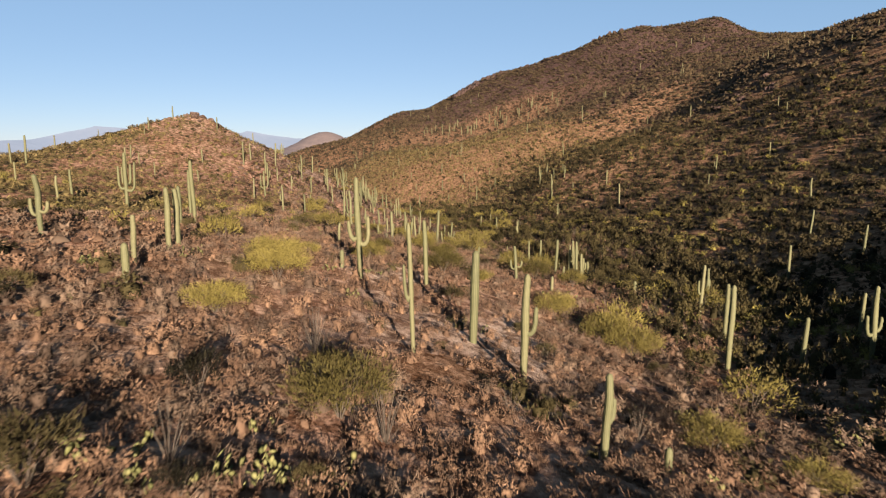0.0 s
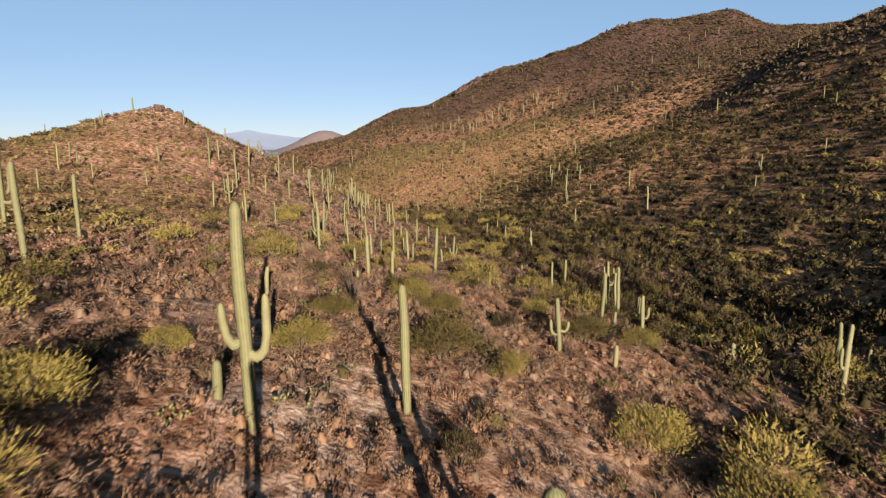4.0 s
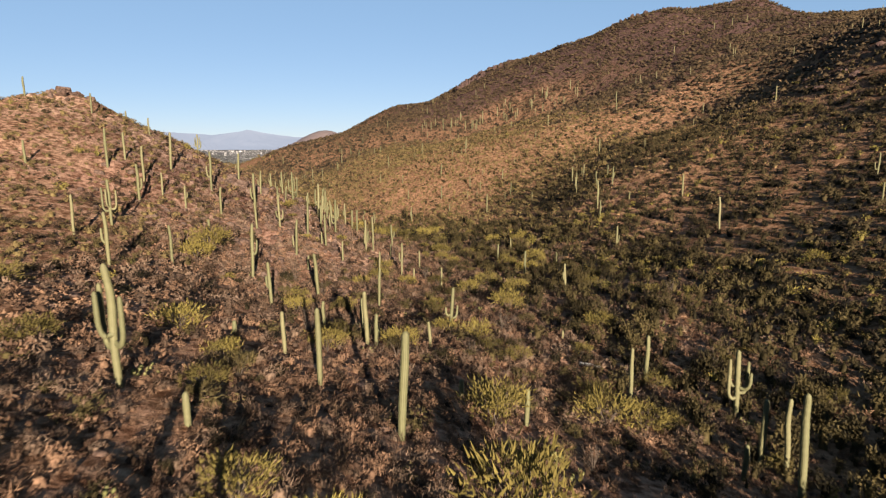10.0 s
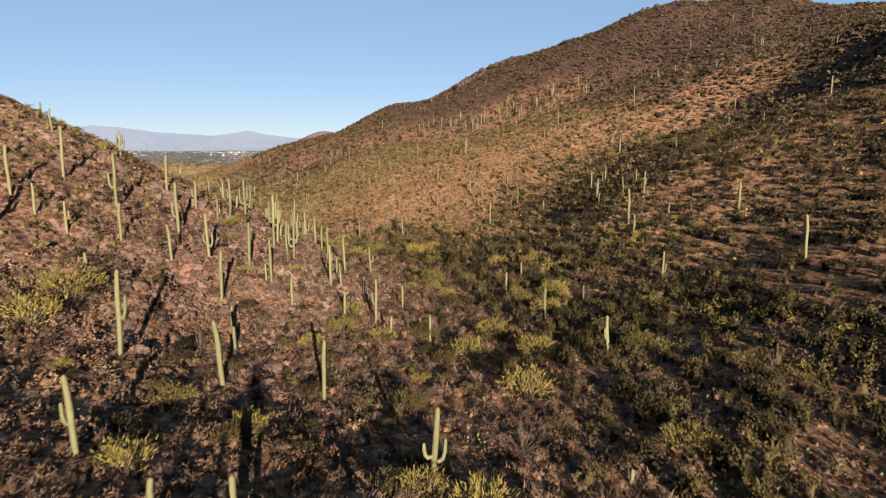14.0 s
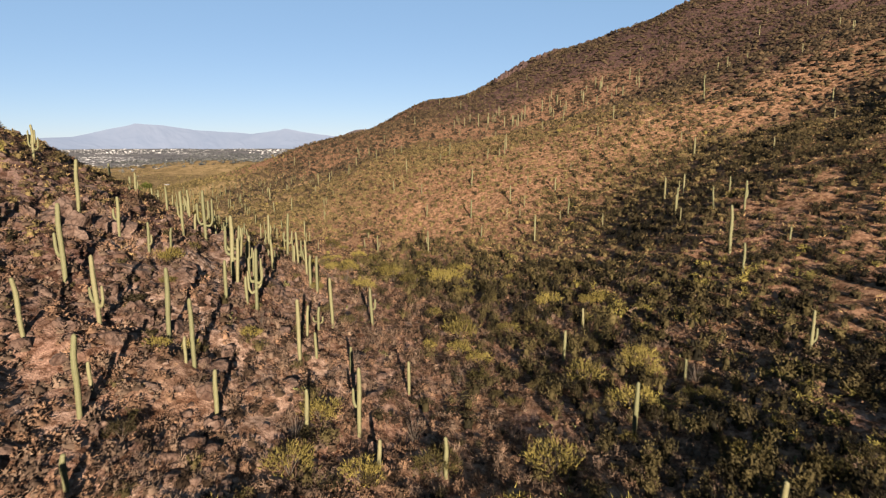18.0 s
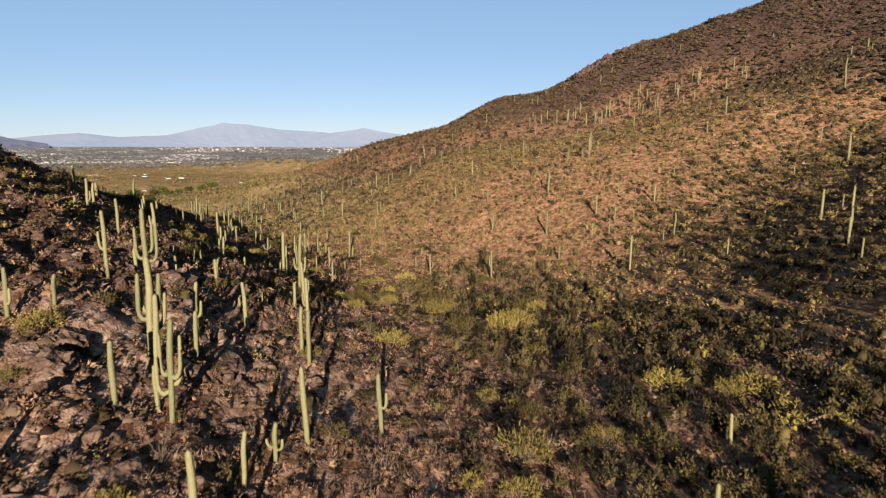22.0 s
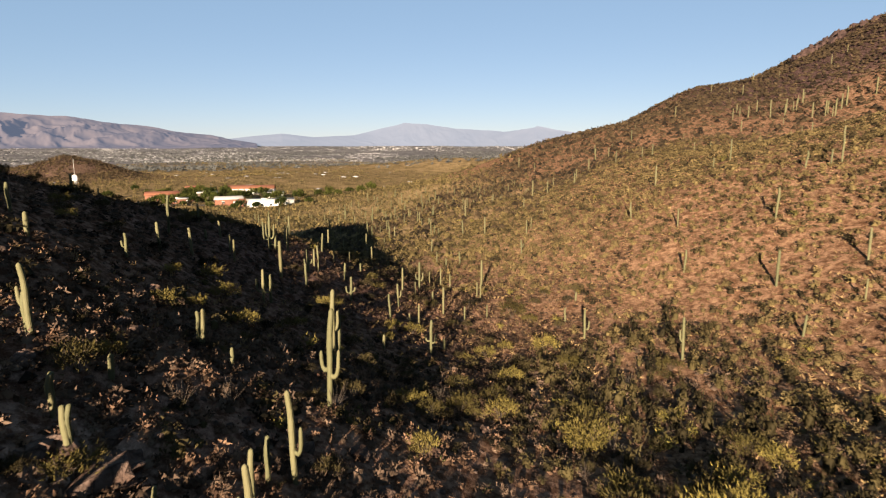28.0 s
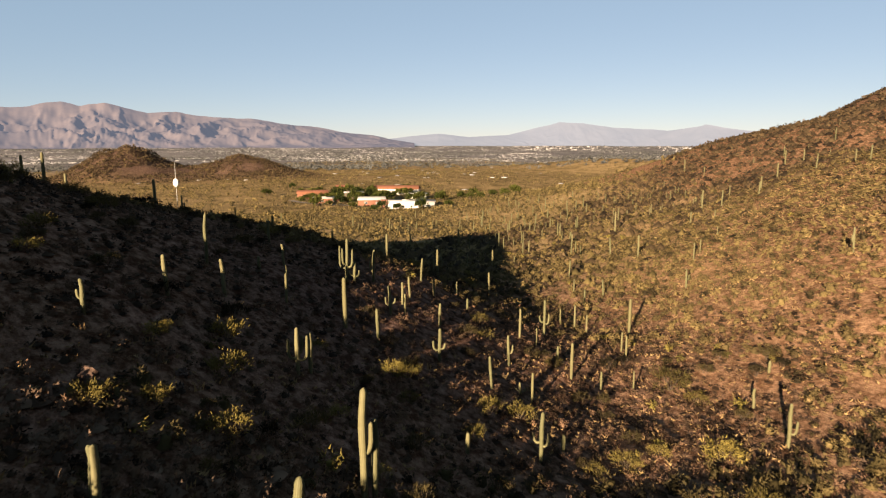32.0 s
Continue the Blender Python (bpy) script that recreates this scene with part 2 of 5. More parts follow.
GLASS = plain_material("dark_window_glass", (0.02, 0.025, 0.03), (0.04, 0.045, 0.05), 1, 0.1, 0.0)
STEEL = plain_material("galvanised_steel", (0.133, 0.133, 0.13), (0.176, 0.176, 0.17), 2, 0.5, 0.0)
ASPHALT = plain_material("pale_drive", (0.0636, 0.0554, 0.0475), (0.0944, 0.0832, 0.0714), 0.5, 0.95, 0.1)
# wall greys are blued to carry the haze of distance
CITY = leaf_material("hazed_city_walls", (0.06, 0.06, 0.063), (0.215, 0.212, 0.215), 0.9, 0.0)

# ---- lie of the land ----
SPUR = [(30, -160, 44.0), (14, -70, 38.4), (-8, 0, 32.6), (-10, 38, 31.1), (-24, 82, 29.6), (-42, 130, 26.7), (-66, 184, 33.3), (-91, 229, 50.1), (-98, 252, 45.4), (-103, 284, 32.2), (-92, 316, 21.6)]
FLANK = [(20, -16, 35.2), (24, -38, 39.6), (14, 25, 24.8), (10, 74, 23.0), (0, 112, 22.0), (3, 149, 16.0), (-24, 168, 17.8), (-24, 192, 16.6), (-44, 216, 27.8), (-22, 222, 16.4), (-30, 244, 18.1), (-58, 250, 30.0), (-34, 267, 15.4), (-60, 286, 18.8), (-42, 298, 9.6), (-72, 312, 16.6), (-80, 340, 11.0)]
WASH = [(60, -100, 24.1), (48, 0, 24), (36, 60, 17.1), (28, 117, 13.8), (24, 165, 13.1), (20, 205, 10.6), (14, 240, 9.0), (0, 273, 7.2), (-26, 318, 6.2), (-70, 352, 5.6), (-137, 386, 3.6), (-230, 440, 2.0)]
FOOT = [(68, 32, 31.5), (92, 30, 37), (75, 121, 22.3), (63, 173, 20.5), (60, 220, 19.4), (46, 244, 18.2), (68, 274, 33), (38, 305, 19.5), (20, 340, 20.7), (-20, 380, 23.6), (-60, 440, 20.7), (-108, 455, 13.2), (-108, 480, 9.2), (-176, 559, 13.2)]
BENCH = [(150, 130, 52.0), (114, 240, 43.0), (112, 270, 44.0), (69, 358, 37.5), (84, 338, 39.9), (92, 408, 57.2), (66, 385, 48.3), (70, 465, 57), (51, 540, 45.6), (-52, 482, 29.8), (-73, 580, 45), (-94, 574, 35.6)]
SHOULDER = [(260, 200, 105.0), (176, 312, 83.0), (148, 337, 65.0), (134, 291, 59.0), (165, 262, 74.0), (190, 240, 86.0), (120, 340, 50.0), (205, 330, 95.0), (190, 380, 90.0), (130, 375, 57.0), (95, 365, 43.0), (165, 411, 82.5), (134, 405, 73.4), (304, 470, 123)]
CREST = [(540, 640, 190.0), (367, 655, 149.8), (336, 665, 153.3), (303, 680, 176.1), (264, 695, 164.6), (231, 710, 172.9), (188, 740, 161.4), (172, 770, 146.1), (116, 790, 137.1), (74, 790, 129.8), (38, 785, 115.5), (2, 770, 87.5), (-53, 750, 78.0), (-78, 725, 58.2), (-112, 685, 44.9), (-140, 640, 37.8)]
LEE = [(-270, 860, -4), (-200, 860, 14), (-120, 960, 36), (0, 1010, 70), (150, 1040, 110), (300, 980, 130), (480, 900, 150)]
WEST = [(-180, 190, 33.0), (-150, 228, 34.0), (-118, 200, 41.5), (-130, 170, 37), (-115, 140, 35.5), (-90, 70, 33.0), (-80, -60, 34.0), (-190, 60, 32.0), (-150, 300, 25.0), (-200, 360, 8.0)]
FLATS = [(-303, 550, -6), (-331, 540, -6), (-398, 629, -6), (-430, 565, -7), (-375, 535, -6), (-460, 618, -6), (-350, 690, -7), (-334, 575, -6.0), (-300, 420, 0.0), (-330, 250, 8.0), (-160, 607, 22), (-230, 560, 5), (-310, 670, -5), (-205, 487, -2)]


def lattice(ix, iy, seed):
    h = (ix.astype(np.int64) * 374761393 + iy.astype(np.int64) * 668265263 + seed * 974634777) & 0x7FFFFFFF
    h = ((h ^ (h >> 13)) * 1274126177) & 0x7FFFFFFF
    return ((h ^ (h >> 16)) & 0xFFFF) / 65535.0


def value_noise(x, y, seed):
    fx, fy = np.floor(x), np.floor(y)
    u, v = x - fx, y - fy
    u, v = u * u * (3 - 2 * u), v * v * (3 - 2 * v)
    a, b = lattice(fx, fy, seed), lattice(fx + 1, fy, seed)
    c, d = lattice(fx, fy + 1, seed), lattice(fx + 1, fy + 1, seed)
    return (a + (b - a) * u) * (1 - v) + (c + (d - c) * u) * v - 0.5


def fbm(x, y, size, octaves, seed):
    total = np.zeros_like(x)
    for k in range(octaves):
        total += value_noise(x / size * 2**k + 17 * k, y / size * 2**k - 9 * k, seed + k) * 0.5**k
    return total


def smooth(lo, hi, v):
    t = np.clip((v - lo) / (hi - lo), 0, 1)
    return t * t * (3 - 2 * t)


def bump_at(x, y, cx, cy, rx, ry, height, turn=0.0):
    c, s = math.cos(radians(turn)), math.sin(radians(turn))
    u, v = ((x - cx) * c + (y - cy) * s) / rx, (-(x - cx) * s + (y - cy) * c) / ry
    return height * np.exp(-(u * u + v * v))


NODES = np.array(SPUR + FLANK + WASH + FOOT + BENCH + SHOULDER + CREST + LEE + WEST + FLATS, float)
SPAN = 100.0


def plate(a, b):
    r2 = ((a[:, None, :] - b[None, :, :]) ** 2).sum(-1)
    return 0.5 * r2 * np.log(r2 + 1e-6)


def plate_weights():
    n = len(NODES)
    m = np.zeros((n + 3, n + 3))
    flat = np.c_[np.ones(n), NODES[:, :2] / SPAN]
    m[:n, :n] = plate(NODES[:, :2] / SPAN, NODES[:, :2] / SPAN) + 0.002 * np.eye(n)
    m[:n, n:], m[n:, :n] = flat, flat.T
    return np.linalg.solve(m, np.r_[NODES[:, 2], 0, 0, 0])


WEIGHTS = plate_weights()


def hilliness(x, y):
    """1 on the spur and the mountain, 0 out on the plain."""
    return smooth(-620, -380, x) * (1 - smooth(600, 900, x)) * smooth(-420, -200, y) * (1 - smooth(960, 1250, y))


def ground(x, y):
    """Height of the ground at arrays x, y."""
    x, y = np.atleast_1d(np.asarray(x, float)), np.atleast_1d(np.asarray(y, float))
    z = np.empty_like(x)
    cx, cy = np.clip(x, -620, 900), np.clip(y, -420, 1250)
    for i in range(0, len(x), 20000):
        q = np.c_[cx[i:i + 20000], cy[i:i + 20000]] / SPAN
        z[i:i + 20000] = plate(q, NODES[:, :2] / SPAN) @ WEIGHTS[:-3] + np.c_[np.ones(len(q)), q] @ WEIGHTS[-3:]
    far = np.hypot(x, y - 250)
    flat = -8 - 10 * smooth(650, 1200, far) + 32 * smooth(2200, 4700, far) + fbm(x, y, 260, 3, 5) * 7 * smooth(300, 700, far)
    flat += (bump_at(x, y, -912, 608, 58, 76, 44, 20) + bump_at(x, y, -950, 590, 60, 60, 14) + bump_at(x, y, -828, 735, 75, 60, 30)) * (0.92 + 0.5 * fbm(x, y, 45, 4, 71))
    flat += bump_at(x, y, -560, 1450, 190, 120, 26) + bump_at(x, y, -330, 1750, 220, 130, 36) + bump_at(x, y, -420, 900, 90, 70, 12)
    w = hilliness(x, y)
    z = flat * (1 - w) + np.clip(z, -25, 240) * w
    # gullies, ledges and small unevenness
    z += fbm(x, y, 46, 3, 21) * 2.2 * w + fbm(x, y, 9, 4, 40) * 0.9 * w
    up = smooth(40, 140, z) * w
    z += (np.abs(fbm(x, y, 90, 5, 60)) - 0.12) * 11 * up
    ledge = bump_at(x, y, -46, 222, 26, 34, 1) + bump_at(x, y, -91, 231, 14, 14, 1) + bump_at(x, y, -30, 205, 26, 30, 0.7)
    z += (np.abs(fbm(x, y, 7, 4, 80)) * 2.8 + np.abs(fbm(x, y, 3.1, 2, 84)) * 1.3) * np.clip(ledge, 0, 1)
    z += bump_at(x, y, -90, 231, 6, 5, 1.2)
    return z


def lines(lo, hi, step, far_lo, far_hi, growth=1.14):
    mid = list(np.arange(lo, hi + step * 0.5, step))
    out, s, v = [], step, mid[-1]
    while v < far_hi:
        s *= growth
        v += s
        out.append(v)
    low, s, v = [], step, lo
    while v > far_lo:
        s *= growth
        v -= s
        low.append(v)
    return np.array(low[::-1] + mid + out)


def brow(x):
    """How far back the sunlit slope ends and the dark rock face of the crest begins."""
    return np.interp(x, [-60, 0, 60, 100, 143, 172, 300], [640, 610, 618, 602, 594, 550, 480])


def build_ground():
    xs, ys = lines(-115, 110, 1.35, -4900, 4900, 1.05), lines(-20, 400, 1.35, -1500, 4900, 1.06)
    gx, gy = [a.ravel() for a in np.meshgrid(xs, ys)]
    gz = ground(gx, gy)
    nx, ny = len(xs), len(ys)
    i = (np.arange(ny - 1)[:, None] * nx + np.arange(nx - 1)[None, :]).ravel()
    quads = np.stack([i, i + 1, i + nx + 1, i + nx], 1)
    me = mesh_of("ground", np.c_[gx, gy, gz], quads, SOIL)
    a = me.attributes.new("soil", "FLOAT_COLOR", "POINT")
    red = np.clip(smooth(20, 60, gx + fbm(gx, gy, 40, 3, 3) * 40) + smooth(250, 300, gy) * smooth(-60, -10, gx + (gy - 300) * 0.6), 0, 1)
    plain = np.maximum(1 - hilliness(gx, gy), smooth(330, 420, gy - gx * 0.2) * (1 - smooth(6, 26, gz + fbm(gx, gy, 50, 3, 9) * 14)))
    plain *= 1 - 0.75 * np.clip(bump_at(gx, gy, -45, 345, 60, 60, 1.3), 0, 1)
    plain *= 1 - 0.85 * np.clip(bump_at(gx, gy, -915, 605, 100, 120, 1.6) + bump_at(gx, gy, -828, 735, 110, 90, 1.6), 0, 1)
    rock_and_shade = np.clip(smooth(56, 112, gz + fbm(gx, gy, 60, 4, 12) * 60) * 0.95 + np.clip(bump_at(gx, gy, -46, 222, 30, 40, 0.9), 0, 1), 0, 1)
    rock_and_shade = np.clip(rock_and_shade + smooth(-8, 26, gy - brow(gx) + fbm(gx, gy, 45, 3, 14) * 30) * smooth(-70, -20, gx), 0, 1)
    # the last bump darkens the nose's soil to deepen its shade
    rock_and_shade = np.clip(rock_and_shade + bump_at(gx, gy, -915, 605, 100, 120, 1.6) + bump_at(gx, gy, -828, 735, 110, 90, 1.6) + bump_at(gx, gy, -72, 305, 40, 38, 0.7), 0, 1)
    pale = bump_at(gx, gy, -9, 38, 7, 9, 1) + bump_at(gx, gy, 1, 36, 6, 8, 1) + bump_at(gx, gy, -6, 50, 5, 6, 0.9) + bump_at(gx, gy, -22, 185, 20, 34, 0.42) + bump_at(gx, gy, -14, 225, 10, 25, 0.35) + bump_at(gx, gy, -33, 218, 9, 10, 0.55) + bump_at(gx, gy, -44, 216, 7, 8, 0.45) + bump_at(gx, gy, -25, 230, 8, 10, 0.5) + bump_at(gx, gy, -37, 245, 6, 6, 0.5)
    pale += bump_at(gx, gy, -2.7, 55.5, 3.5, 3.5, 1.2) + bump_at(gx, gy, -14, 63, 4.5, 3.5, 1.2) + bump_at(gx, gy, 4.5, 47, 4, 10, 0.9)
    pale += bump_at(gx, gy, -84, 208, 42, 40, 0.34)
    pale += bump_at(gx, gy, 7, 27, 9, 26, 0.35) + bump_at(gx, gy, -14, 20, 12, 14, 0.2) + bump_at(gx, gy, -8, 72, 12, 22, 0.25)
    pale = np.clip(pale * (0.65 + fbm(gx, gy, 8, 4, 33) * 1.6), 0, 1)
    a.data.foreach_set("color", np.c_[red, plain, rock_and_shade, pale].ravel())
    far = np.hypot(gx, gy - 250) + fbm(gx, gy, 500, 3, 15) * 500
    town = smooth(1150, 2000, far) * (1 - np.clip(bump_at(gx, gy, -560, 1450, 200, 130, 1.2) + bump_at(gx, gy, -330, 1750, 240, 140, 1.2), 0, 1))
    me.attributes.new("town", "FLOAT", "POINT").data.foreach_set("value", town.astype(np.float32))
    me.shade_smooth()
    return tagged(new("ground", me), "reddish stony desert soil of spur, wash and slopes", "ground", kind="structure")


def mesh_of(name, verts, faces, material):
    """A mesh from arrays of corners and of equal faces."""
    verts, faces = np.asarray(verts, np.float32), np.asarray(faces, np.int32)
    me = bpy.data.meshes.new(name)
    me.vertices.add(len(verts))
    me.vertices.foreach_set("co", verts.ravel())
    k = faces.shape[1]
    me.loops.add(faces.size)
    me.loops.foreach_set("vertex_index", faces.ravel())
    me.polygons.add(len(faces))
    me.polygons.foreach_set("loop_start", np.arange(len(faces), dtype=np.int32) * k)
    me.polygons.foreach_set("loop_total", np.full(len(faces), k, dtype=np.int32))
    me.update(calc_edges=True)
    me.validate()
    me.materials.append(material)
    return me


build_ground()
rng = np.random.default_rng(7)


def part(name, me, parent, label=""):
    ob = new(name, me)
    ob.parent = parent
    return tagged(ob, label)


# ---- plants ----


def leaf_cloud(n, radius, height, leaf, clumps, flat=0.75, seed=0, spread=0.35, slim=0.45, long=1.5):
    """Corners and triangles of a crown of small leaf sprays, gathered in clumps on a dome."""
    g = np.random.default_rng(seed)
    ang, rad = g.uniform(0, 2 * np.pi, clumps), np.sqrt(g.uniform(0.02, 1, clumps)) * radius
    top = height * (0.55 + 0.45 * np.sqrt(np.clip(1 - (rad / radius / 1.1) ** 2, 0, 1))) * g.uniform(0.6, 1.05, clumps)
    cen = np.c_[np.cos(ang) * rad, np.sin(ang) * rad, top]
    which = g.integers(0, clumps, n)
    off = g.normal(0, 1, (n, 3)) * np.array([radius, radius, height * flat]) * spread * 0.6
    c = cen[which] + off
    c[:, 2] = np.abs(c[:, 2]) + 0.03
    out = c / np.array([radius, radius, height]) + g.normal(0, 0.6, (n, 3))
    out[:, 2] += 0.5
    out /= np.linalg.norm(out, axis=1)[:, None] + 1e-9
    side = np.cross(out, g.normal(0, 1, (n, 3)))
    side /= np.linalg.norm(side, axis=1)[:, None] + 1e-9
    s = leaf * g.uniform(0.6, 1.5, (n, 1))
    tip = c + out * s * long
    v = np.stack([c - side * s * slim, c + side * s * slim, tip], 1).reshape(-1, 3)
    return v, np.arange(3 * n).reshape(-1, 3)


def dome(seed, seg, rings, radius, height, jag=0.28):
    """Corners and triangles of a lumpy low dome, the dense inside of a shrub."""
    g = np.random.default_rng(seed)
    v, f = [], []
    for r in range(rings):
        e = r / rings * math.pi / 2
        for k in range(seg):
            a, q = (k + 0.5 * r) * 2 * math.pi / seg, 1 + g.normal(0, jag)
            v.append((math.cos(a) * math.cos(e) * radius * q, math.sin(a) * math.cos(e) * radius * q, (math.sin(e) * q + 0.02) * height))
    v.append((0, 0, height))
    for r in range(rings - 1):
        for k in range(seg):
            a, b = r * seg + k, r * seg + (k + 1) % seg
            f += [(a, b, b + seg), (a, b + seg, a + seg)]
    f += [((rings - 1) * seg + k, (rings - 1) * seg + (k + 1) % seg, rings * seg) for k in range(seg)]
    return np.array(v), np.array(f)


def puff(n, leaf, lumps, seed, seg=5, rings=2, core=0.3, slim=0.42, long=1.3, high=0.62):
    """A rounded shrub one metre wide: small leaves over a few lumps, round a dark dense inside."""
    g = np.random.default_rng(seed)
    a, r = g.uniform(0, 2 * np.pi, lumps), np.sqrt(g.uniform(0, 1, lumps)) * 0.34
    cen = np.c_[np.cos(a) * r, np.sin(a) * r, high * (0.22 + 0.42 * g.uniform(0.3, 1, lumps) * (1 - r))]
    rad = g.uniform(0.14, 0.24, lumps)
    k = g.integers(0, lumps, n)
    d = g.normal(0, 1, (n, 3))
    d[:, 2] += 0.35
    d /= np.linalg.norm(d, axis=1)[:, None]
    p = cen[k] + d * (rad[k] * g.uniform(0.3, 1.12, n))[:, None] * np.array([1, 1, 0.9])
    p[:, 2] = np.maximum(p[:, 2], 0.02)
    along = d * 0.6 + g.normal(0, 0.6, (n, 3))
    along /= np.linalg.norm(along, axis=1)[:, None]
    side = np.cross(along, g.normal(0, 1, (n, 3)))
    side /= np.linalg.norm(side, axis=1)[:, None]
    s = leaf * g.uniform(0.6, 1.4, (n, 1))
    v = np.stack([p - side * s * slim, p + side * s * slim, p + along * s * long], 1).reshape(-1, 3)
    cv, cf = dome(seed + 900, seg, rings, core, high * 0.5, 0.2)
    return np.concatenate([v, cv]), np.concatenate([np.arange(3 * n).reshape(-1, 3), cf + len(v)])


def shrub(n, leaf, clumps, seed, seg=5, rings=2, core=0.38, spread=0.4, slim=0.45, long=1.5):
    """Leaf sprays round a dense core, for a shrub one metre wide."""
    v, f = leaf_cloud(n, 0.46, 0.5, leaf, clumps, seed=seed, spread=spread, slim=slim, long=long)
    cv, cf = dome(seed + 900, seg, rings, core, 0.46)
    return np.concatenate([v, cv]), np.concatenate([f, cf + len(v)])


def clump(n, leaf, seed, seg, rings):
    """A small rounded bush one metre wide: a lumpy dome with a few leaves over it."""
    g = np.random.default_rng(seed)
    cv, cf = dome(seed + 500, seg, rings, 0.46, 0.52, 0.2)
    d = g.normal(0, 1, (n, 3))
    d[:, 2] = np.abs(d[:, 2]) + 0.2
    d /= np.linalg.norm(d, axis=1)[:, None]
    p = d * np.array([0.46, 0.46, 0.52])
    side = np.cross(d, g.normal(0, 1, (n, 3)))
    side /= np.linalg.norm(side, axis=1)[:, None]
    s = leaf * g.uniform(0.6, 1.4, (n, 1))
    v = np.stack([p - side * s * 0.5, p + side * s * 0.5, p + (d + g.normal(0, 0.5, (n, 3))) * s], 1).reshape(-1, 3)
    return np.concatenate([v, cv]), np.concatenate([np.arange(3 * n).reshape(-1, 3), cf + len(v)])


def stems(n, radius, height, thick, seed=0, lean=1.0, start=0.05, bend=0.25):
    """Corners and quads of thin three-sided tapering stems that fan out from the base."""
    g = np.random.default_rng(seed)
    vs, fs = [], []
    for k in range(n):
        a, r = g.uniform(0, 2 * np.pi), radius * g.uniform(0.3, 1.0) * lean
        h = height * g.uniform(0.7, 1.0)
        b0 = np.array([np.cos(a) * start, np.sin(a) * start, -0.1])
        w = g.normal(0, bend * radius * 0.3, 2)
        base = len(vs)
        for j, f in enumerate((0, 0.35, 0.7, 1.0)):
            p = b0 + np.array([np.cos(a) * r * f**1.3 + w[0] * math.sin(f * 3), np.sin(a) * r * f**1.3 + w[1] * math.sin(f * 3), h * f])
            t = thick * (1 - 0.75 * f)
            for q in range(3):
                vs.append(p + t * np.array([math.cos(q * 2.094), math.sin(q * 2.094), 0]))
        for j in range(3):
            for q in range(3):
                o = base + j * 3
                fs.append((o + q, o + (q + 1) % 3, o + 3 + (q + 1) % 3, o + 3 + q))
    return np.array(vs), np.array(fs)


def forked_stem(seed, height, reach, thick, forks=3):
    """Corners and quads of one leaning stem with a few forks."""
    g = np.random.default_rng(seed)
    vs, fs = [], []
    ends = [(np.array([0, 0, -0.1]), np.array([reach, 0, height]), thick)]
    for k in range(forks):
        f = g.uniform(0.3, 0.75)
        p = np.array([reach * f**1.2, 0, height * f])
        ends.append((p, p + np.array([g.uniform(0.0, 0.5) * reach, g.normal(0, 0.35) * reach, height * g.uniform(0.25, 0.45)]), thick * 0.6))
    for a, b, t in ends:
        base = len(vs)
        for j, f in enumerate((0, 0.5, 1.0)):
            p = a + (b - a) * np.array([f**1.3, f, f])
            for q in range(3):
                vs.append(p + t * (1 - 0.7 * f) * np.array([math.cos(q * 2.094), math.sin(q * 2.094), 0]))
        for j in range(2):
            for q in range(3):
                o = base + j * 3
                fs.append((o + q, o + (q + 1) % 3, o + 3 + (q + 1) % 3, o + 3 + q))
    return np.array(vs), np.array(fs)


def column(height, radius, ribs, rings, seed, path=None, waist=0.8):
    """Corners and faces of a ribbed cactus column along a path of points (upright if none), with a domed tip."""
    g = np.random.default_rng(seed)
    path = path or [(0, 0, 0), (0, 0, height)]
    path = np.array(path, float)
    seg = np.r_[0, np.cumsum(np.linalg.norm(np.diff(path, axis=0), axis=1))]
    vs, fs = [], []
    m = ribs * 2
    fr = np.r_[np.linspace(0, 0.9, rings), 0.94, 0.97, 0.99, 1.0]
    for j, f in enumerate(fr):
        d = f * seg[-1]
        p = np.array([np.interp(d, seg, path[:, k]) for k in range(3)])
        q = np.array([np.interp(min(d + 0.2, seg[-1]), seg, path[:, k]) for k in range(3)]) - np.array([np.interp(max(d - 0.2, 0), seg, path[:, k]) for k in range(3)])
        q /= np.linalg.norm(q)
        u = np.cross(q, (0.3, 0.9, 0.05))
        u /= np.linalg.norm(u)
        w = np.cross(q, u)
        prof = waist + (1 - waist) * math.sin(min(f * 1.5, 1.0) * math.pi * 0.5) if f < 0.66 else 1.0 - 0.18 * (f - 0.66) / 0.34
        prof *= 1 + g.normal(0, 0.018)
        left = (1 - f) * seg[-1]
        if left < radius:
            prof *= math.sqrt(max(0.02, 1 - (1 - left / radius) ** 2))
        for k in range(m):
            r = radius * prof * (1.0 if k % 2 else 0.8)
            a = k * 2 * math.pi / m
            vs.append(p + r * (math.cos(a) * u + math.sin(a) * w))
    for j in range(len(fr) - 1):
        for k in range(m):
            a, b = j * m + k, j * m + (k + 1) % m
            fs.append((a, b, b + m, a + m))
    return np.array(vs), np.array(fs)


def arm_path(angle, reach, z0, z1, droop=0.12):
    c, s = math.cos(angle), math.sin(angle)
    pts = [(0.0, z0), (0.55 * reach, z0 - droop), (0.86 * reach, z0 + 0.08), (reach, z0 + 0.45), (reach * 1.02, (z0 + z1) / 2 + 0.2), (reach * 1.04, z1)]
    return [(c * r, s * r, z) for r, z in pts]


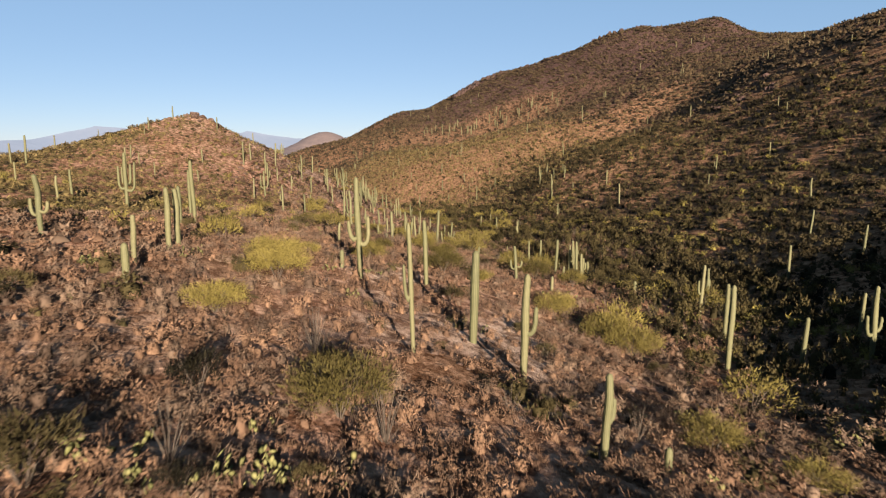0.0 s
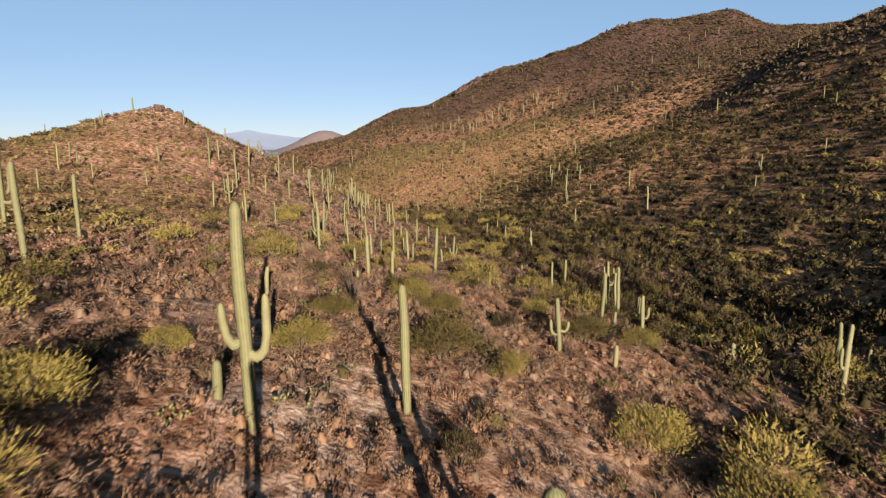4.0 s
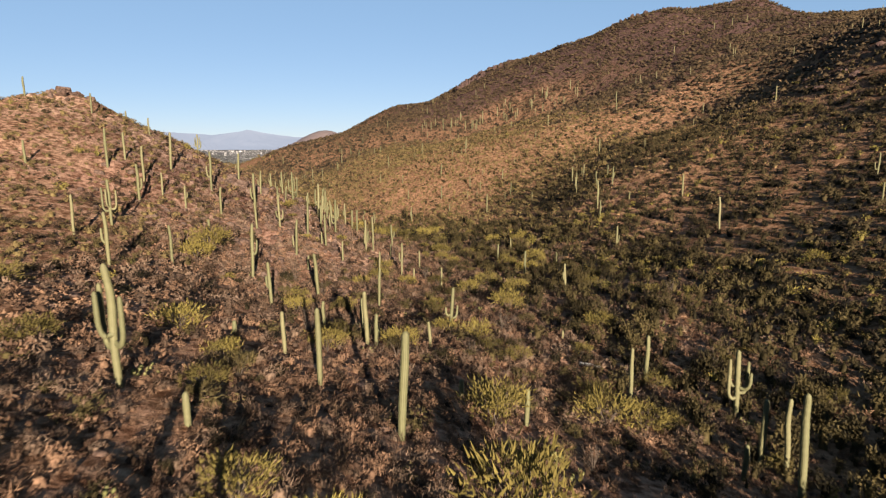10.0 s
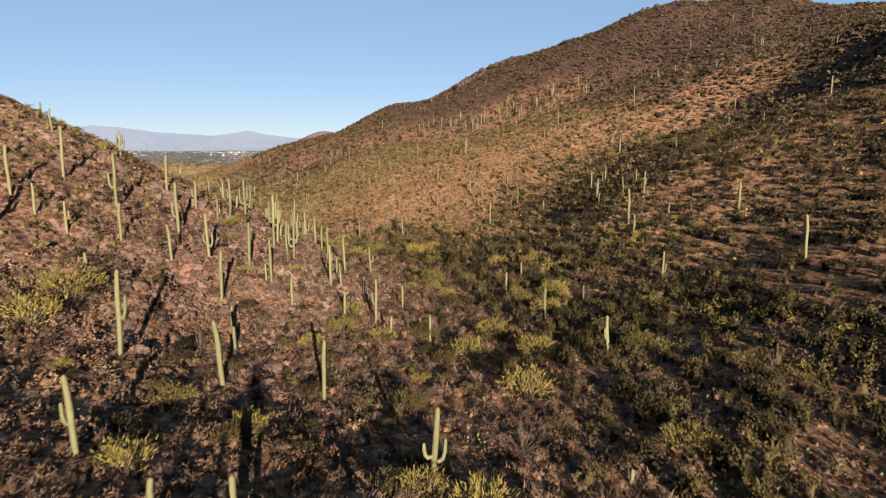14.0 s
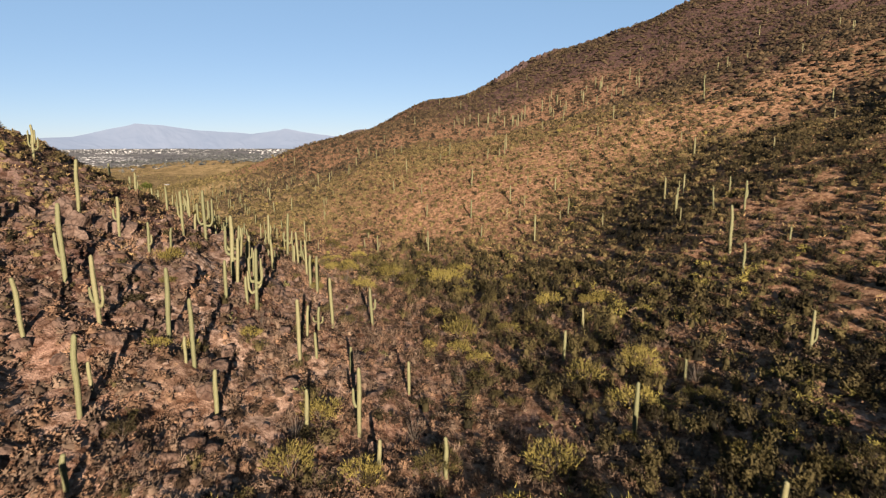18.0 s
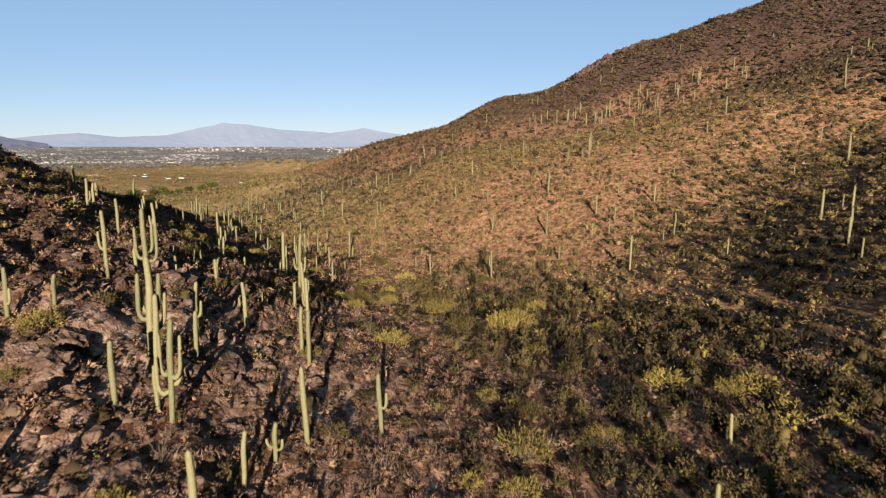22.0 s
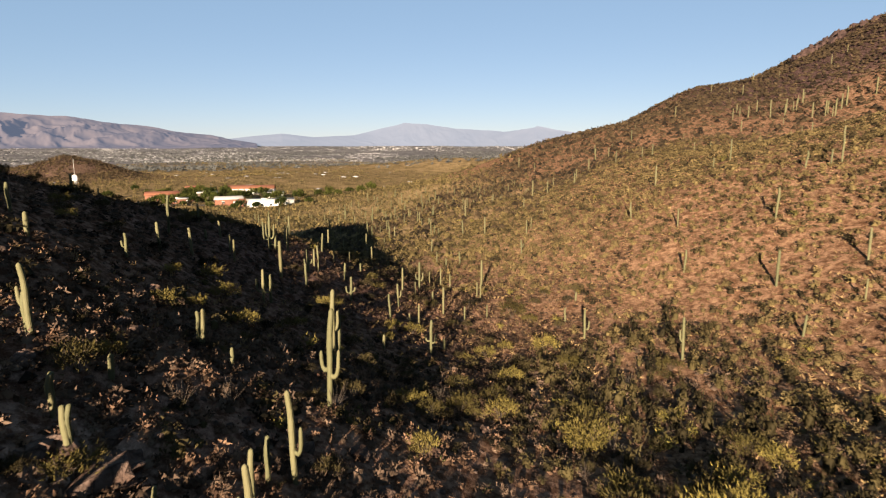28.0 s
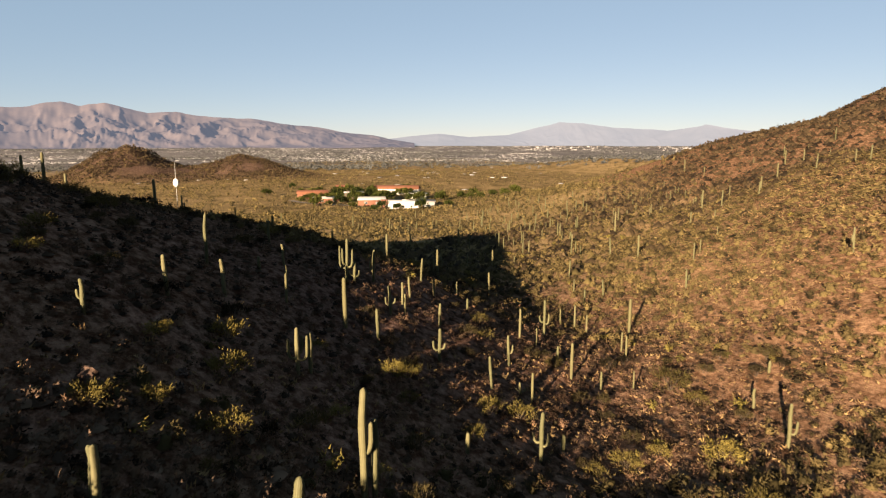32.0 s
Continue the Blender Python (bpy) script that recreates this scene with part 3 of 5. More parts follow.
# saguaro forms: arms as (angle in degrees, reach, z of joint, z of tip), on a plant 5.5 m tall
FORMS = [
    [],
    [(15, 0.55, 2.6, 3.9)],
    [(170, 0.6, 2.0, 3.5)],
    [(5, 0.75, 2.0, 3.4), (185, 0.7, 2.3, 3.2)],
    [(0, 0.95, 1.9, 4.6), (180, 0.85, 2.1, 4.2), (60, 0.7, 2.5, 4.4)],
    [(20, 0.75, 2.2, 4.6), (165, 0.7, 2.7, 4.7), (200, 0.8, 1.8, 3.6), (-15, 0.9, 2.6, 3.9)],
]
TALL = 5.5
trunk_mesh = [mesh_of("saguaro_trunk", *column(TALL, 0.235, 12, 9, 40 + k, path=[(0, 0, -0.4), (0.04 * (k - 1), 0.03, 2), (0.1 * (k - 1.2), -0.06 * k, 4), (0.13 * (k - 1), 0.05, TALL)]), CACTUS) for k in range(4)]
stub_mesh = mesh_of("saguaro_trunk", *column(2.0, 0.22, 12, 6, 50, path=[(0, 0, -0.3), (0, 0, 2.0)]), CACTUS)
arm_mesh = [[mesh_of("saguaro_arm", *column(0, 0.155, 10, 11, 70 + k, path=arm_path(radians(a), r, z0, z1), waist=0.85), CACTUS) for a, r, z0, z1 in form] for k, form in enumerate(FORMS)]
for me in trunk_mesh + [stub_mesh] + [a for f in arm_mesh for a in f]:
    me.shade_smooth()
    me.attributes.new("rib", "FLOAT", "POINT").data.foreach_set("value", np.arange(len(me.vertices), dtype=np.float32) % 2)
SAGUARO_WORDS = ["tall single green saguaro column on the stony slope", "green saguaro with one short raised arm", "green saguaro with one low raised arm",
                 "green saguaro with two upturned arms", "many-armed green saguaro like a candlestick", "old green saguaro with four raised arms"]


def saguaro(x, y, height, form, turn=None, sink=0.15, girth=1.0):
    """One saguaro with its arms, standing on the ground."""
    z = float(ground(x, y)[0]) - sink
    turn = rng.normal(0, 14) + (180 if rng.uniform() < 0.4 else 0) + 35 * float(np.clip((y - 250) / 60, 0, 1)) if turn is None else turn
    top = new("saguaro")
    stub = height < 2.6 and form == 0
    s = height / (2.0 if stub else TALL)
    fat = (0.62 + 0.38 * s) if not stub else (0.55 + 0.45 * s)
    fat *= girth * rng.uniform(0.85, 1.05)
    part("trunk", stub_mesh if stub else trunk_mesh[int(rng.integers(0, 4))], top)
    for me in arm_mesh[form]:
        part("arm", me, top)
    top.matrix_basis = pose(x, y, z, rng.normal(0, 1.2), rng.normal(0, 1.2), turn) @ Matrix.Diagonal((fat, fat, s, 1))
    words = "short young green saguaro stump among shrubs" if stub else SAGUARO_WORDS[form]
    return tagged(top, words, "saguaro", "saguaros on the spur")


# the path's line over the ground, for laying denser growth near it
WAY_X = [0, 0.5, 1.5, 3.5, 4.3, 3.0, -4.0, -14.5]
WAY_Y = [-20, 45, 72, 112, 160, 186, 229, 255]


def off_way(x, y):
    return np.abs(x - np.interp(y, WAY_Y, WAY_X)) + np.maximum(0, y - 255) * 0.6 + np.maximum(0, -10 - y)


def scatter(count, x0, x1, y0, y1, density, seed):
    """Random places in a rectangle, thinned by a density between 0 and 1."""
    g = np.random.default_rng(seed)
    x, y = g.uniform(x0, x1, count), g.uniform(y0, y1, count)
    keep = g.uniform(0, 1, count) < density(x, y)
    return x[keep], y[keep]


def spread_out(step, x0, x1, y0, y1, density, seed, shake=0.42):
    """Places on an uneven grid, so that plants keep their distance, thinned by a density."""
    g = np.random.default_rng(seed)
    x, y = [a.ravel() for a in np.meshgrid(np.arange(x0, x1, step), np.arange(y0, y1, step))]
    x, y = x + g.uniform(-shake, shake, len(x)) * step, y + g.uniform(-shake, shake, len(y)) * step
    keep = g.uniform(0, 1, len(x)) < density(x, y)
    return x[keep], y[keep]


def joined(name, template, x, y, size, material, label, category, tall=None, sink=0.03, seed=1):
    """One mesh of many plants or stones: the templates turned, scaled and set on the ground."""
    g = np.random.default_rng(seed)
    z = ground(x, y) - sink
    tall = g.uniform(0.75, 1.2, len(x)) if tall is None else tall
    turn = g.uniform(0, 2 * np.pi, len(x))
    pick = g.integers(0, len(template), len(x))
    shade = g.uniform(0, 1, len(x))
    vs, fs, ps, base = [], [], [], 0
    for k, (tv, tf) in enumerate(template):
        m = pick == k
        c, s = np.cos(turn[m])[:, None], np.sin(turn[m])[:, None]
        px, py, pz = tv[None, :, 0], tv[None, :, 1], tv[None, :, 2]
        sz = size[m][:, None]
        v = np.stack([(px * c - py * s) * sz + x[m][:, None], (px * s + py * c) * sz + y[m][:, None], pz * sz * tall[m][:, None] + z[m][:, None]], -1)
        n = m.sum()
        f = tf[None] + (np.arange(n) * len(tv))[:, None, None] + base
        vs.append(v.reshape(-1, 3))
        ps.append(np.repeat(shade[m], len(tv)))
        fs.append(f.reshape(-1, tf.shape[1]))
        base += n * len(tv)
    me = mesh_of(name, np.concatenate(vs), np.concatenate(fs), material)
    me.attributes.new("plant", "FLOAT", "POINT").data.foreach_set("value", np.concatenate(ps).astype(np.float32))
    return tagged(new(name, me), label, category, kind="stuff")


def wash_near(x, y):
    """1 in the wash and on its green banks."""
    wx = np.interp(y, [-100, 0, 60, 117, 165, 205, 240, 273, 318, 352, 386], [60, 48, 40, 34, 32, 28, 20, 4, -22, -62, -125])
    return np.exp(-((x - wx) / np.where(x > wx, 36, 13 + 0.02 * np.abs(y))) ** 2)


def pale_patch(x, y):
    """1 on the bare pale soil along the spur's top."""
    return np.clip(bump_at(x, y, -9, 38, 5, 7, 1) + bump_at(x, y, 1, 36, 4.5, 6, 1) + bump_at(x, y, -6, 50, 4, 5, 0.6) + bump_at(x, y, -2.7, 55.5, 3, 3, 1) + bump_at(x, y, -14, 63, 4, 3, 1) + bump_at(x, y, 4.5, 47, 3, 8, 0.7), 0, 0.6)


def patchy(x, y, size, seed, lo=-0.12, hi=0.16):
    return smooth(lo, hi, fbm(x, y, size, 3, seed))


# small shrubs of the spur and the wash banks, each a spray of twigs and leaves
FUZZ = [puff(68, 0.09, 9, 700 + k, 6, 2, core=0.22, slim=0.34) for k in range(8)]
LEAFY = [puff(165, 0.064, 13, 745 + k, 6, 2, core=0.17, slim=0.36, long=1.4, high=0.7) for k in range(7)]
TWIGGY = [puff(60, 0.105, 8, 730 + k, core=0.22, slim=0.17, long=2.3) for k in range(6)]
FINE = [puff(150, 0.062, 10, 770 + k, 6, 2, core=0.19, slim=0.34, long=1.4) for k in range(6)]
FINETWIG = [puff(125, 0.075, 10, 780 + k, core=0.2, slim=0.15, long=2.1) for k in range(6)]
TUFT = [puff(26, 0.15, 8, k, 5, 1, 0.36) for k in range(7)]
FAR = [clump(3, 0.3, 40 + k, 5, 1) for k in range(6)]
MOUND = [puff(62, 0.1, 9, 120 + k, 5, 2, 0.25, high=0.7) for k in range(8)]
WISP = [leaf_cloud(7, 0.5, 0.45, 0.3, 4, seed=790 + k, spread=0.3, slim=0.3, long=1.4) for k in range(5)]
KNOB = [puff(12, 0.2, 7, 140 + k, 5, 1, 0.42, high=0.66) for k in range(8)]
TINY = [shrub(3, 0.4, 3, 60 + k, 4, 1, 0.42) for k in range(4)]
ROUND = [puff(84, 0.09, 10, 80 + k, core=0.15, slim=0.26, long=1.7) for k in range(5)]
GRASS = [leaf_cloud(14, 0.5, 0.5, 0.22, 6, seed=760 + k, spread=0.3, slim=0.12, long=2.2) for k in range(5)]
g0 = np.random.default_rng(11)


def sizes(n, lo, hi, seed):
    return np.random.default_rng(seed).uniform(0, 1, n) ** 1.7 * (hi - lo) + lo


x, y = scatter(38000, -66, 70, -2, 338, lambda x, y: (off_way(x, y) < 48) * (0.45 + 0.55 * patchy(x, y, 9, 100)) * (1 - 0.6 * wash_near(x, y)) * (1 - pale_patch(x, y)), 1)
size = sizes(len(x), 0.6, 1.75, 2)
near = off_way(x, y) < np.where((x > 5) & (y > 100), 36, 24) - 0.1 * np.maximum(0, y - 200)
close = near & (off_way(x, y) < 19) & (y < 118)
near &= ~close
joined("close_dry_bursage_shrubs", FINE, x[close], y[close], size[close], BURSAGE, "low rounded orange-brown dry bursage shrubs on the spur's stony top", "shrubs", seed=803)
joined("near_dry_bursage_shrubs", FUZZ, x[near], y[near], size[near], BURSAGE, "low rounded orange-brown dry bursage shrubs in the stony foreground", "shrubs", seed=3)
rest = ~(near | close)
joined("dry_bursage_shrubs", TUFT, x[rest], y[rest], size[rest], BURSAGE, "low rounded orange-brown dry bursage shrubs on stony soil", "shrubs", seed=503)
x, y = scatter(22000, -66, 70, -2, 338, lambda x, y: (off_way(x, y) < 48) * (0.25 + 0.6 * patchy(x, y, 14, 110)) * (1 - 0.4 * wash_near(x, y)) * (1 - pale_patch(x, y)), 4)
size = sizes(len(x), 0.85, 2.1, 5)
near = off_way(x, y) < np.where((x > 5) & (y > 100), 36, 24) - 0.1 * np.maximum(0, y - 200)
close = near & (off_way(x, y) < 19) & (y < 118)
near &= ~close
joined("close_grey_twig_shrubs", FINETWIG, x[close], y[close], size[close], GREY, "grey-brown leafless twiggy shrubs along the spur's top", "shrubs", seed=806)
joined("near_grey_twig_shrubs", TWIGGY, x[near], y[near], size[near], GREY, "grey-brown leafless twiggy shrubs in the foreground", "shrubs", seed=6)
rest = ~(near | close)
joined("grey_twig_shrubs", TUFT, x[rest], y[rest], size[rest], GREY, "grey-brown leafless twiggy shrubs between the saguaros", "shrubs", seed=506)
x, y = spread_out(1.55, -90, 80, -2, 348, lambda x, y: (off_way(x, y) < 52) * (0.1 + 0.5 * np.clip(wash_near(x, y) * 1.6 + bump_at(x, y, -52, 300, 28, 34, 0.9), 0, 1)) * (0.7 + 0.3 * patchy(x, y, 18, 120)), 7)
size = sizes(len(x), 0.9, 3.2, 8)
near = off_way(x, y) < np.where((x > 5) & (y > 100), 36, 24) - 0.1 * np.maximum(0, y - 200)
close = near & (off_way(x, y) < 19) & (y < 118)
near &= ~close
joined("close_creosote_shrubs", FINE, x[close], y[close], size[close], OLIVE, "dark olive creosote shrubs on the spur's top", "shrubs", tall=0.9 + 0.9 * wash_near(x[close], y[close]), seed=809)
joined("near_creosote_shrubs", LEAFY, x[near], y[near], size[near], OLIVE, "dark olive creosote shrubs by the spur", "shrubs", tall=0.9 + 0.9 * wash_near(x[near], y[near]), seed=9)
rest = ~(near | close)
joined("creosote_shrubs", FUZZ, x[rest], y[rest], size[rest], OLIVE, "dark olive creosote shrubs on the wash banks", "shrubs", tall=0.9 + 0.9 * wash_near(x[rest], y[rest]), seed=509)

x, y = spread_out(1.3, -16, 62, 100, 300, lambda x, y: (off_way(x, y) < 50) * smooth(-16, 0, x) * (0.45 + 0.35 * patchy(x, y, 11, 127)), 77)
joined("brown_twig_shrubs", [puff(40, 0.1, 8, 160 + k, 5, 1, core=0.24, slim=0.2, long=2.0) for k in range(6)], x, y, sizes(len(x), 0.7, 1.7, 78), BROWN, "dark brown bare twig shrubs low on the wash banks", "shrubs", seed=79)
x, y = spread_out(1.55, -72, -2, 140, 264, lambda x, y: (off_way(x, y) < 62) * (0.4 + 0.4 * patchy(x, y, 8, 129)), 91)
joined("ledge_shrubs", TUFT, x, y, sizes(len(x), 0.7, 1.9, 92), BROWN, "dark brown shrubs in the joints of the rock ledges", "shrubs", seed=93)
x, y = spread_out(1.1, -36, 14, 2, 104, lambda x, y: (0.35 + 0.4 * patchy(x, y, 7, 133)) * (1 - pale_patch(x, y)) * (off_way(x, y) < 34), 94)
joined("spur_top_shrubs", [puff(80, 0.075, 10, 180 + k, 6, 2, core=0.2, slim=0.28, long=1.6) for k in range(6)], x, y, sizes(len(x), 0.6, 1.5, 95), BURSAGE, "rounded brown dry shrubs crowded on the spur's top", "shrubs", seed=96)
x, y = scatter(26000, -45, 45, 2, 260, lambda x, y: (off_way(x, y) < 26) * (0.25 + 0.6 * patchy(x, y, 6, 125)) * smooth(300, 60, y), 17)
joined("dry_grass", GRASS, x, y, sizes(len(x), 0.35, 0.8, 18), BURSAGE, "straw-coloured dry grass tufts between the shrubs", "grass", seed=19)

x, y = scatter(8000, -130, -30, 252, 362, lambda x, y: (off_way(x, y) > 26) * (0.35 + 0.3 * patchy(x, y, 8, 126)), 57)
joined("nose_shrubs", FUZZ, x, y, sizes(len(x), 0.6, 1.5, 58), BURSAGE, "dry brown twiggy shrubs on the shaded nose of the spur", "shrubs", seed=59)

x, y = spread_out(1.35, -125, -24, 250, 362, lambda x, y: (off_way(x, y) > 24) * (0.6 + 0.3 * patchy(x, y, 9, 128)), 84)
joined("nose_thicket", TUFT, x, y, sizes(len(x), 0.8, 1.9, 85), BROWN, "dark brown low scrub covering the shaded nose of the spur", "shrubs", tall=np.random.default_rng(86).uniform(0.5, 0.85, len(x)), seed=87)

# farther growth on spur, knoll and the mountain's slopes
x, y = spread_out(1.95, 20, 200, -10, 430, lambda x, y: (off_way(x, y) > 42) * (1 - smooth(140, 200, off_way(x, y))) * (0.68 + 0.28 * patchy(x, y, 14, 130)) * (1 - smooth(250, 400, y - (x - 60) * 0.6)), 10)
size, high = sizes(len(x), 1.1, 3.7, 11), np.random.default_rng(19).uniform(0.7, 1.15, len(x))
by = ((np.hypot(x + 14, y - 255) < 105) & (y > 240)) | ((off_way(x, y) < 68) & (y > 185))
joined("near_slope_thicket", LEAFY, x[by], y[by], size[by], SHADEBUSH, "olive scrub at the foot of the slope, darkened as in shade", "shrubs", tall=high[by], seed=812)
joined("shaded_slope_scrub", MOUND, x[~by], y[~by], size[~by], SHADEBUSH, "olive scrub crowded on the shaded slope, shade put into its colour", "shrubs", tall=high[~by], seed=12)
x, y = spread_out(1.5, -200, 200, -60, 540, lambda x, y: (off_way(x, y) > 42) * smooth(-200, -120, x) * smooth(-60, 20, y) * (1 - smooth(150, 240, off_way(x, y))) * (0.74 + 0.24 * patchy(x, y, 12, 131) - 0.3 * bump_at(x, y, -35, 335, 60, 45, 1.0)) * np.maximum(x < 25, smooth(220, 360, y - (x - 60) * 0.6)), 13)
nose = (x > -118) & (x < -8) & (y > 250) & (y < 345) & (np.hypot(x + 14, y - 255) < 95)
x, y = x[~(nose & (x < -30))], y[~(nose & (x < -30))]
size, high = sizes(len(x), 0.8, 2.9, 14), np.random.default_rng(29).uniform(0.6, 1.0, len(x))
by = (np.hypot(x + 14, y - 255) < 150) & (y > 240)
joined("near_slope_scrub", MOUND, x[by], y[by], size[by], SLOPEBUSH, "olive and brown scrub at the foot of the sunlit red slope", "shrubs", tall=high[by], seed=815)
knoll = ~by & (x < -20) & (y > 120) & (y < 300) & (off_way(x, y) < 100)
joined("knoll_scrub", FUZZ, x[knoll], y[knoll], size[knoll] * 0.8, SLOPEBUSH, "olive and brown dry scrub on the stony knoll", "shrubs", tall=high[knoll], seed=816)
by |= knoll
joined("slope_scrub", KNOB, x[~by], y[~by], size[~by], SLOPEBUSH, "olive and brown scrub dotted over the sunlit red slope", "shrubs", tall=high[~by], seed=15)
x, y = spread_out(2.5, -160, 480, 140, 830, lambda x, y: smooth(130, 240, off_way(x, y)) * hilliness(x, y) * (0.65 + 0.3 * patchy(x, y, 25, 140)), 16)
joined("mountain_scrub", FAR, x, y, sizes(len(x), 1.5, 4.6, 17), MOUNTAINBUSH, "olive and brown scrub over the mountain side", "shrubs", tall=np.random.default_rng(39).uniform(0.6, 1.0, len(x)), seed=18)
x, y = spread_out(1.25, -60, 175, 215, 470, lambda x, y: (off_way(x, y) > 34) * (1 - smooth(150, 210, off_way(x, y))) * (0.45 + 0.5 * patchy(x, y, 10, 132)) * smooth(150, 280, y - (x - 60) * 0.6), 71)
joined("slope_grass", WISP, x, y, sizes(len(x), 0.4, 1.0, 72), STRAW, "straw-coloured dry tufts over the sunlit red slope", "grass", seed=73)
x, y = spread_out(2.8, -340, -60, 375, 640, lambda x, y: 0.8 * smooth(26, 12, ground(x, y)), 64)
joined("fan_scrub", FAR, x, y, sizes(len(x), 1.2, 2.8, 65), PLAINBUSH, "golden olive scrub on the gravel fan before the houses", "shrubs", seed=66)
x, y = scatter(80000, -1500, 150, 400, 1900, lambda x, y: np.maximum(1 - hilliness(x, y), 0.7 * (x < -150)) * (1 + 1.5 * bump_at(x, y, -912, 608, 90, 100, 1)) * (0.25 + 0.6 * patchy(x, y, 60, 150)) * np.clip(900 / np.hypot(x, y), 0, 1), 19)
joined("plain_scrub", TINY, x, y, sizes(len(x), 1.3, 3.2, 20), PLAINBUSH, "scrub and low trees over the desert plain", "shrubs", seed=21)
x, y = scatter(30000, -1100, -660, 480, 860, lambda x, y: np.clip(bump_at(x, y, -915, 605, 100, 120, 2.0) + bump_at(x, y, -828, 735, 110, 90, 2.0) - 0.3, 0, 0.9), 26)
joined("hill_scrub", TINY, x, y, sizes(len(x), 1.6, 3.4, 27), MOUNTAINBUSH, "brown scrub over the low hills on the plain", "shrubs", seed=28)
x, y = scatter(17000, -120, 180, -10, 420, lambda x, y: (off_way(x, y) > 24) * (np.clip(wash_near(x, y) * 1.3, 0, 1) * (0.55 - 0.3 * smooth(275, 310, y)) + 0.13 - 0.11 * smooth(255, 300, y)) * patchy(x, y, 20, 160, -0.2, 0.1) * (1 - 0.75 * smooth(-12, -36, x) * smooth(120, 160, y)), 22)
joined("distant_palo_verdes", ROUND, x, y, sizes(len(x), 1.6, 3.4, 23), WASHPALO, "yellow-green palo verde bushes along the wash", "bushes", seed=24)

# palo verde bushes near the way, one by one
palo_foliage = [mesh_of("palo_verde_foliage", *leaf_cloud(800, 1.3, 1.5, 0.12, 36, seed=200 + k, spread=0.27, slim=0.24, long=1.9), PALO) for k in range(6)]
palo_fine = [mesh_of("palo_verde_foliage", *leaf_cloud(5200, 1.3, 1.5, 0.06, 46, seed=280 + k, spread=0.26, slim=0.2, long=2.2), PALO) for k in range(4)]
creosote_foliage = [mesh_of("creosote_foliage", *leaf_cloud(900, 1.0, 1.3, 0.1, 22, seed=240 + k, spread=0.26, slim=0.22, long=2.2), OLIVE) for k in range(4)]


stem_meshes = [mesh_of("bush_stem", *forked_stem(220 + k, 1.35, 0.75, 0.04), TWIG) for k in range(5)]


def bush(name, x, y, size, foliage, label, category, group):
    top = new(name)
    tagged(part("foliage", foliage, top), kind="stuff")
    for k in range(5):
        part("stem", stem_meshes[k], top).matrix_basis = pose(0, 0, 0, 0, 0, 72 * k + rng.uniform(-25, 25))
    top.matrix_basis = pose(x, y, float(ground(x, y)[0]) - 0.05, 0, 0, rng.uniform(0, 360)) @ Matrix.Diagonal((size, size, size * rng.uniform(0.8, 1.1), 1))
    return tagged(top, label, category, group)


# the ones that stand out: x, y, size
PALO_SPUR = [(-3.8, 21.5, 1.31), (13.2, 27.1, 1.02), (-15.8, 86.7, 1.55), (-2.7, 80.2, 1.15), (0.4, 74.0, 1.1), (-11.8, 30.7, 1.11), (22.1, 40.1, 1.50), (-11.1, 40.3, 1.55), (-12.7, 45.6, 1.47), (17.0, 50.8, 1.62), (15.3, 53.7, 1.68), (-19.9, 54.3, 1.23), (-12.1, 54.7, 0.78), (-6.9, 58.2, 1.15), (11.5, 58.8, 1.50), (18.3, 59.2, 1.73), (-22.3, 62.0, 1.14), (0.3, 63.1, 1.68), (5.0, 65.2, 0.81), (-6.6, 65.9, 0.97), (-2.0, 75.0, 1.12), (12.6, 78.5, 1.49), (18.0, 79.6, 1.22), (36.2, 80.8, 1.88), (10.2, 89.5, 1.06), (-21.6, 93.5, 1.13), (1.7, 95.0, 1.05), (16.7, 96.4, 1.50), (-2.4, 96.7, 0.96), (-30.9, 98.4, 1.51), (-6.2, 98.8, 1.11), (5.4, 101.2, 2.06), (19.5, 104.5, 1.44), (4.9, 105.9, 1.27), (35.9, 110.1, 1.03)]
PALO_SADDLE = [(-12.0, 110.6, 0.94), (-24.7, 114.5, 1.29), (5.3, 116.2, 1.74), (-13.7, 118.1, 1.03), (6.1, 119.0, 1.35), (15.1, 123.3, 1.72), (-19.3, 124.0, 1.41), (18.7, 124.7, 1.59), (-8.1, 126.7, 1.19), (15.6, 129.2, 1.40), (-38.1, 129.6, 1.39), (-2.2, 132.5, 1.22), (-8.1, 133.0, 1.07), (9.5, 136.8, 1.02), (6.5, 137.7, 1.14), (-14.7, 143.2, 1.18), (5.8, 144.1, 1.33), (18.6, 147.3, 0.96), (-10.9, 149.3, 0.86), (23.4, 157.1, 1.44), (0.4, 164.3, 1.46), (-34.7, 165.7, 1.84), (12.0, 169.0, 1.74), (-35.4, 172.7, 2.10), (62.7, 173.6, 1.35), (-12.6, 181.6, 1.06), (15.1, 185.0, 1.64), (6.6, 185.6, 1.54), (29.6, 186.4, 1.28), (-10.4, 189.9, 1.39), (0.9, 193.8, 1.34), (10.6, 195.6, 1.68)]
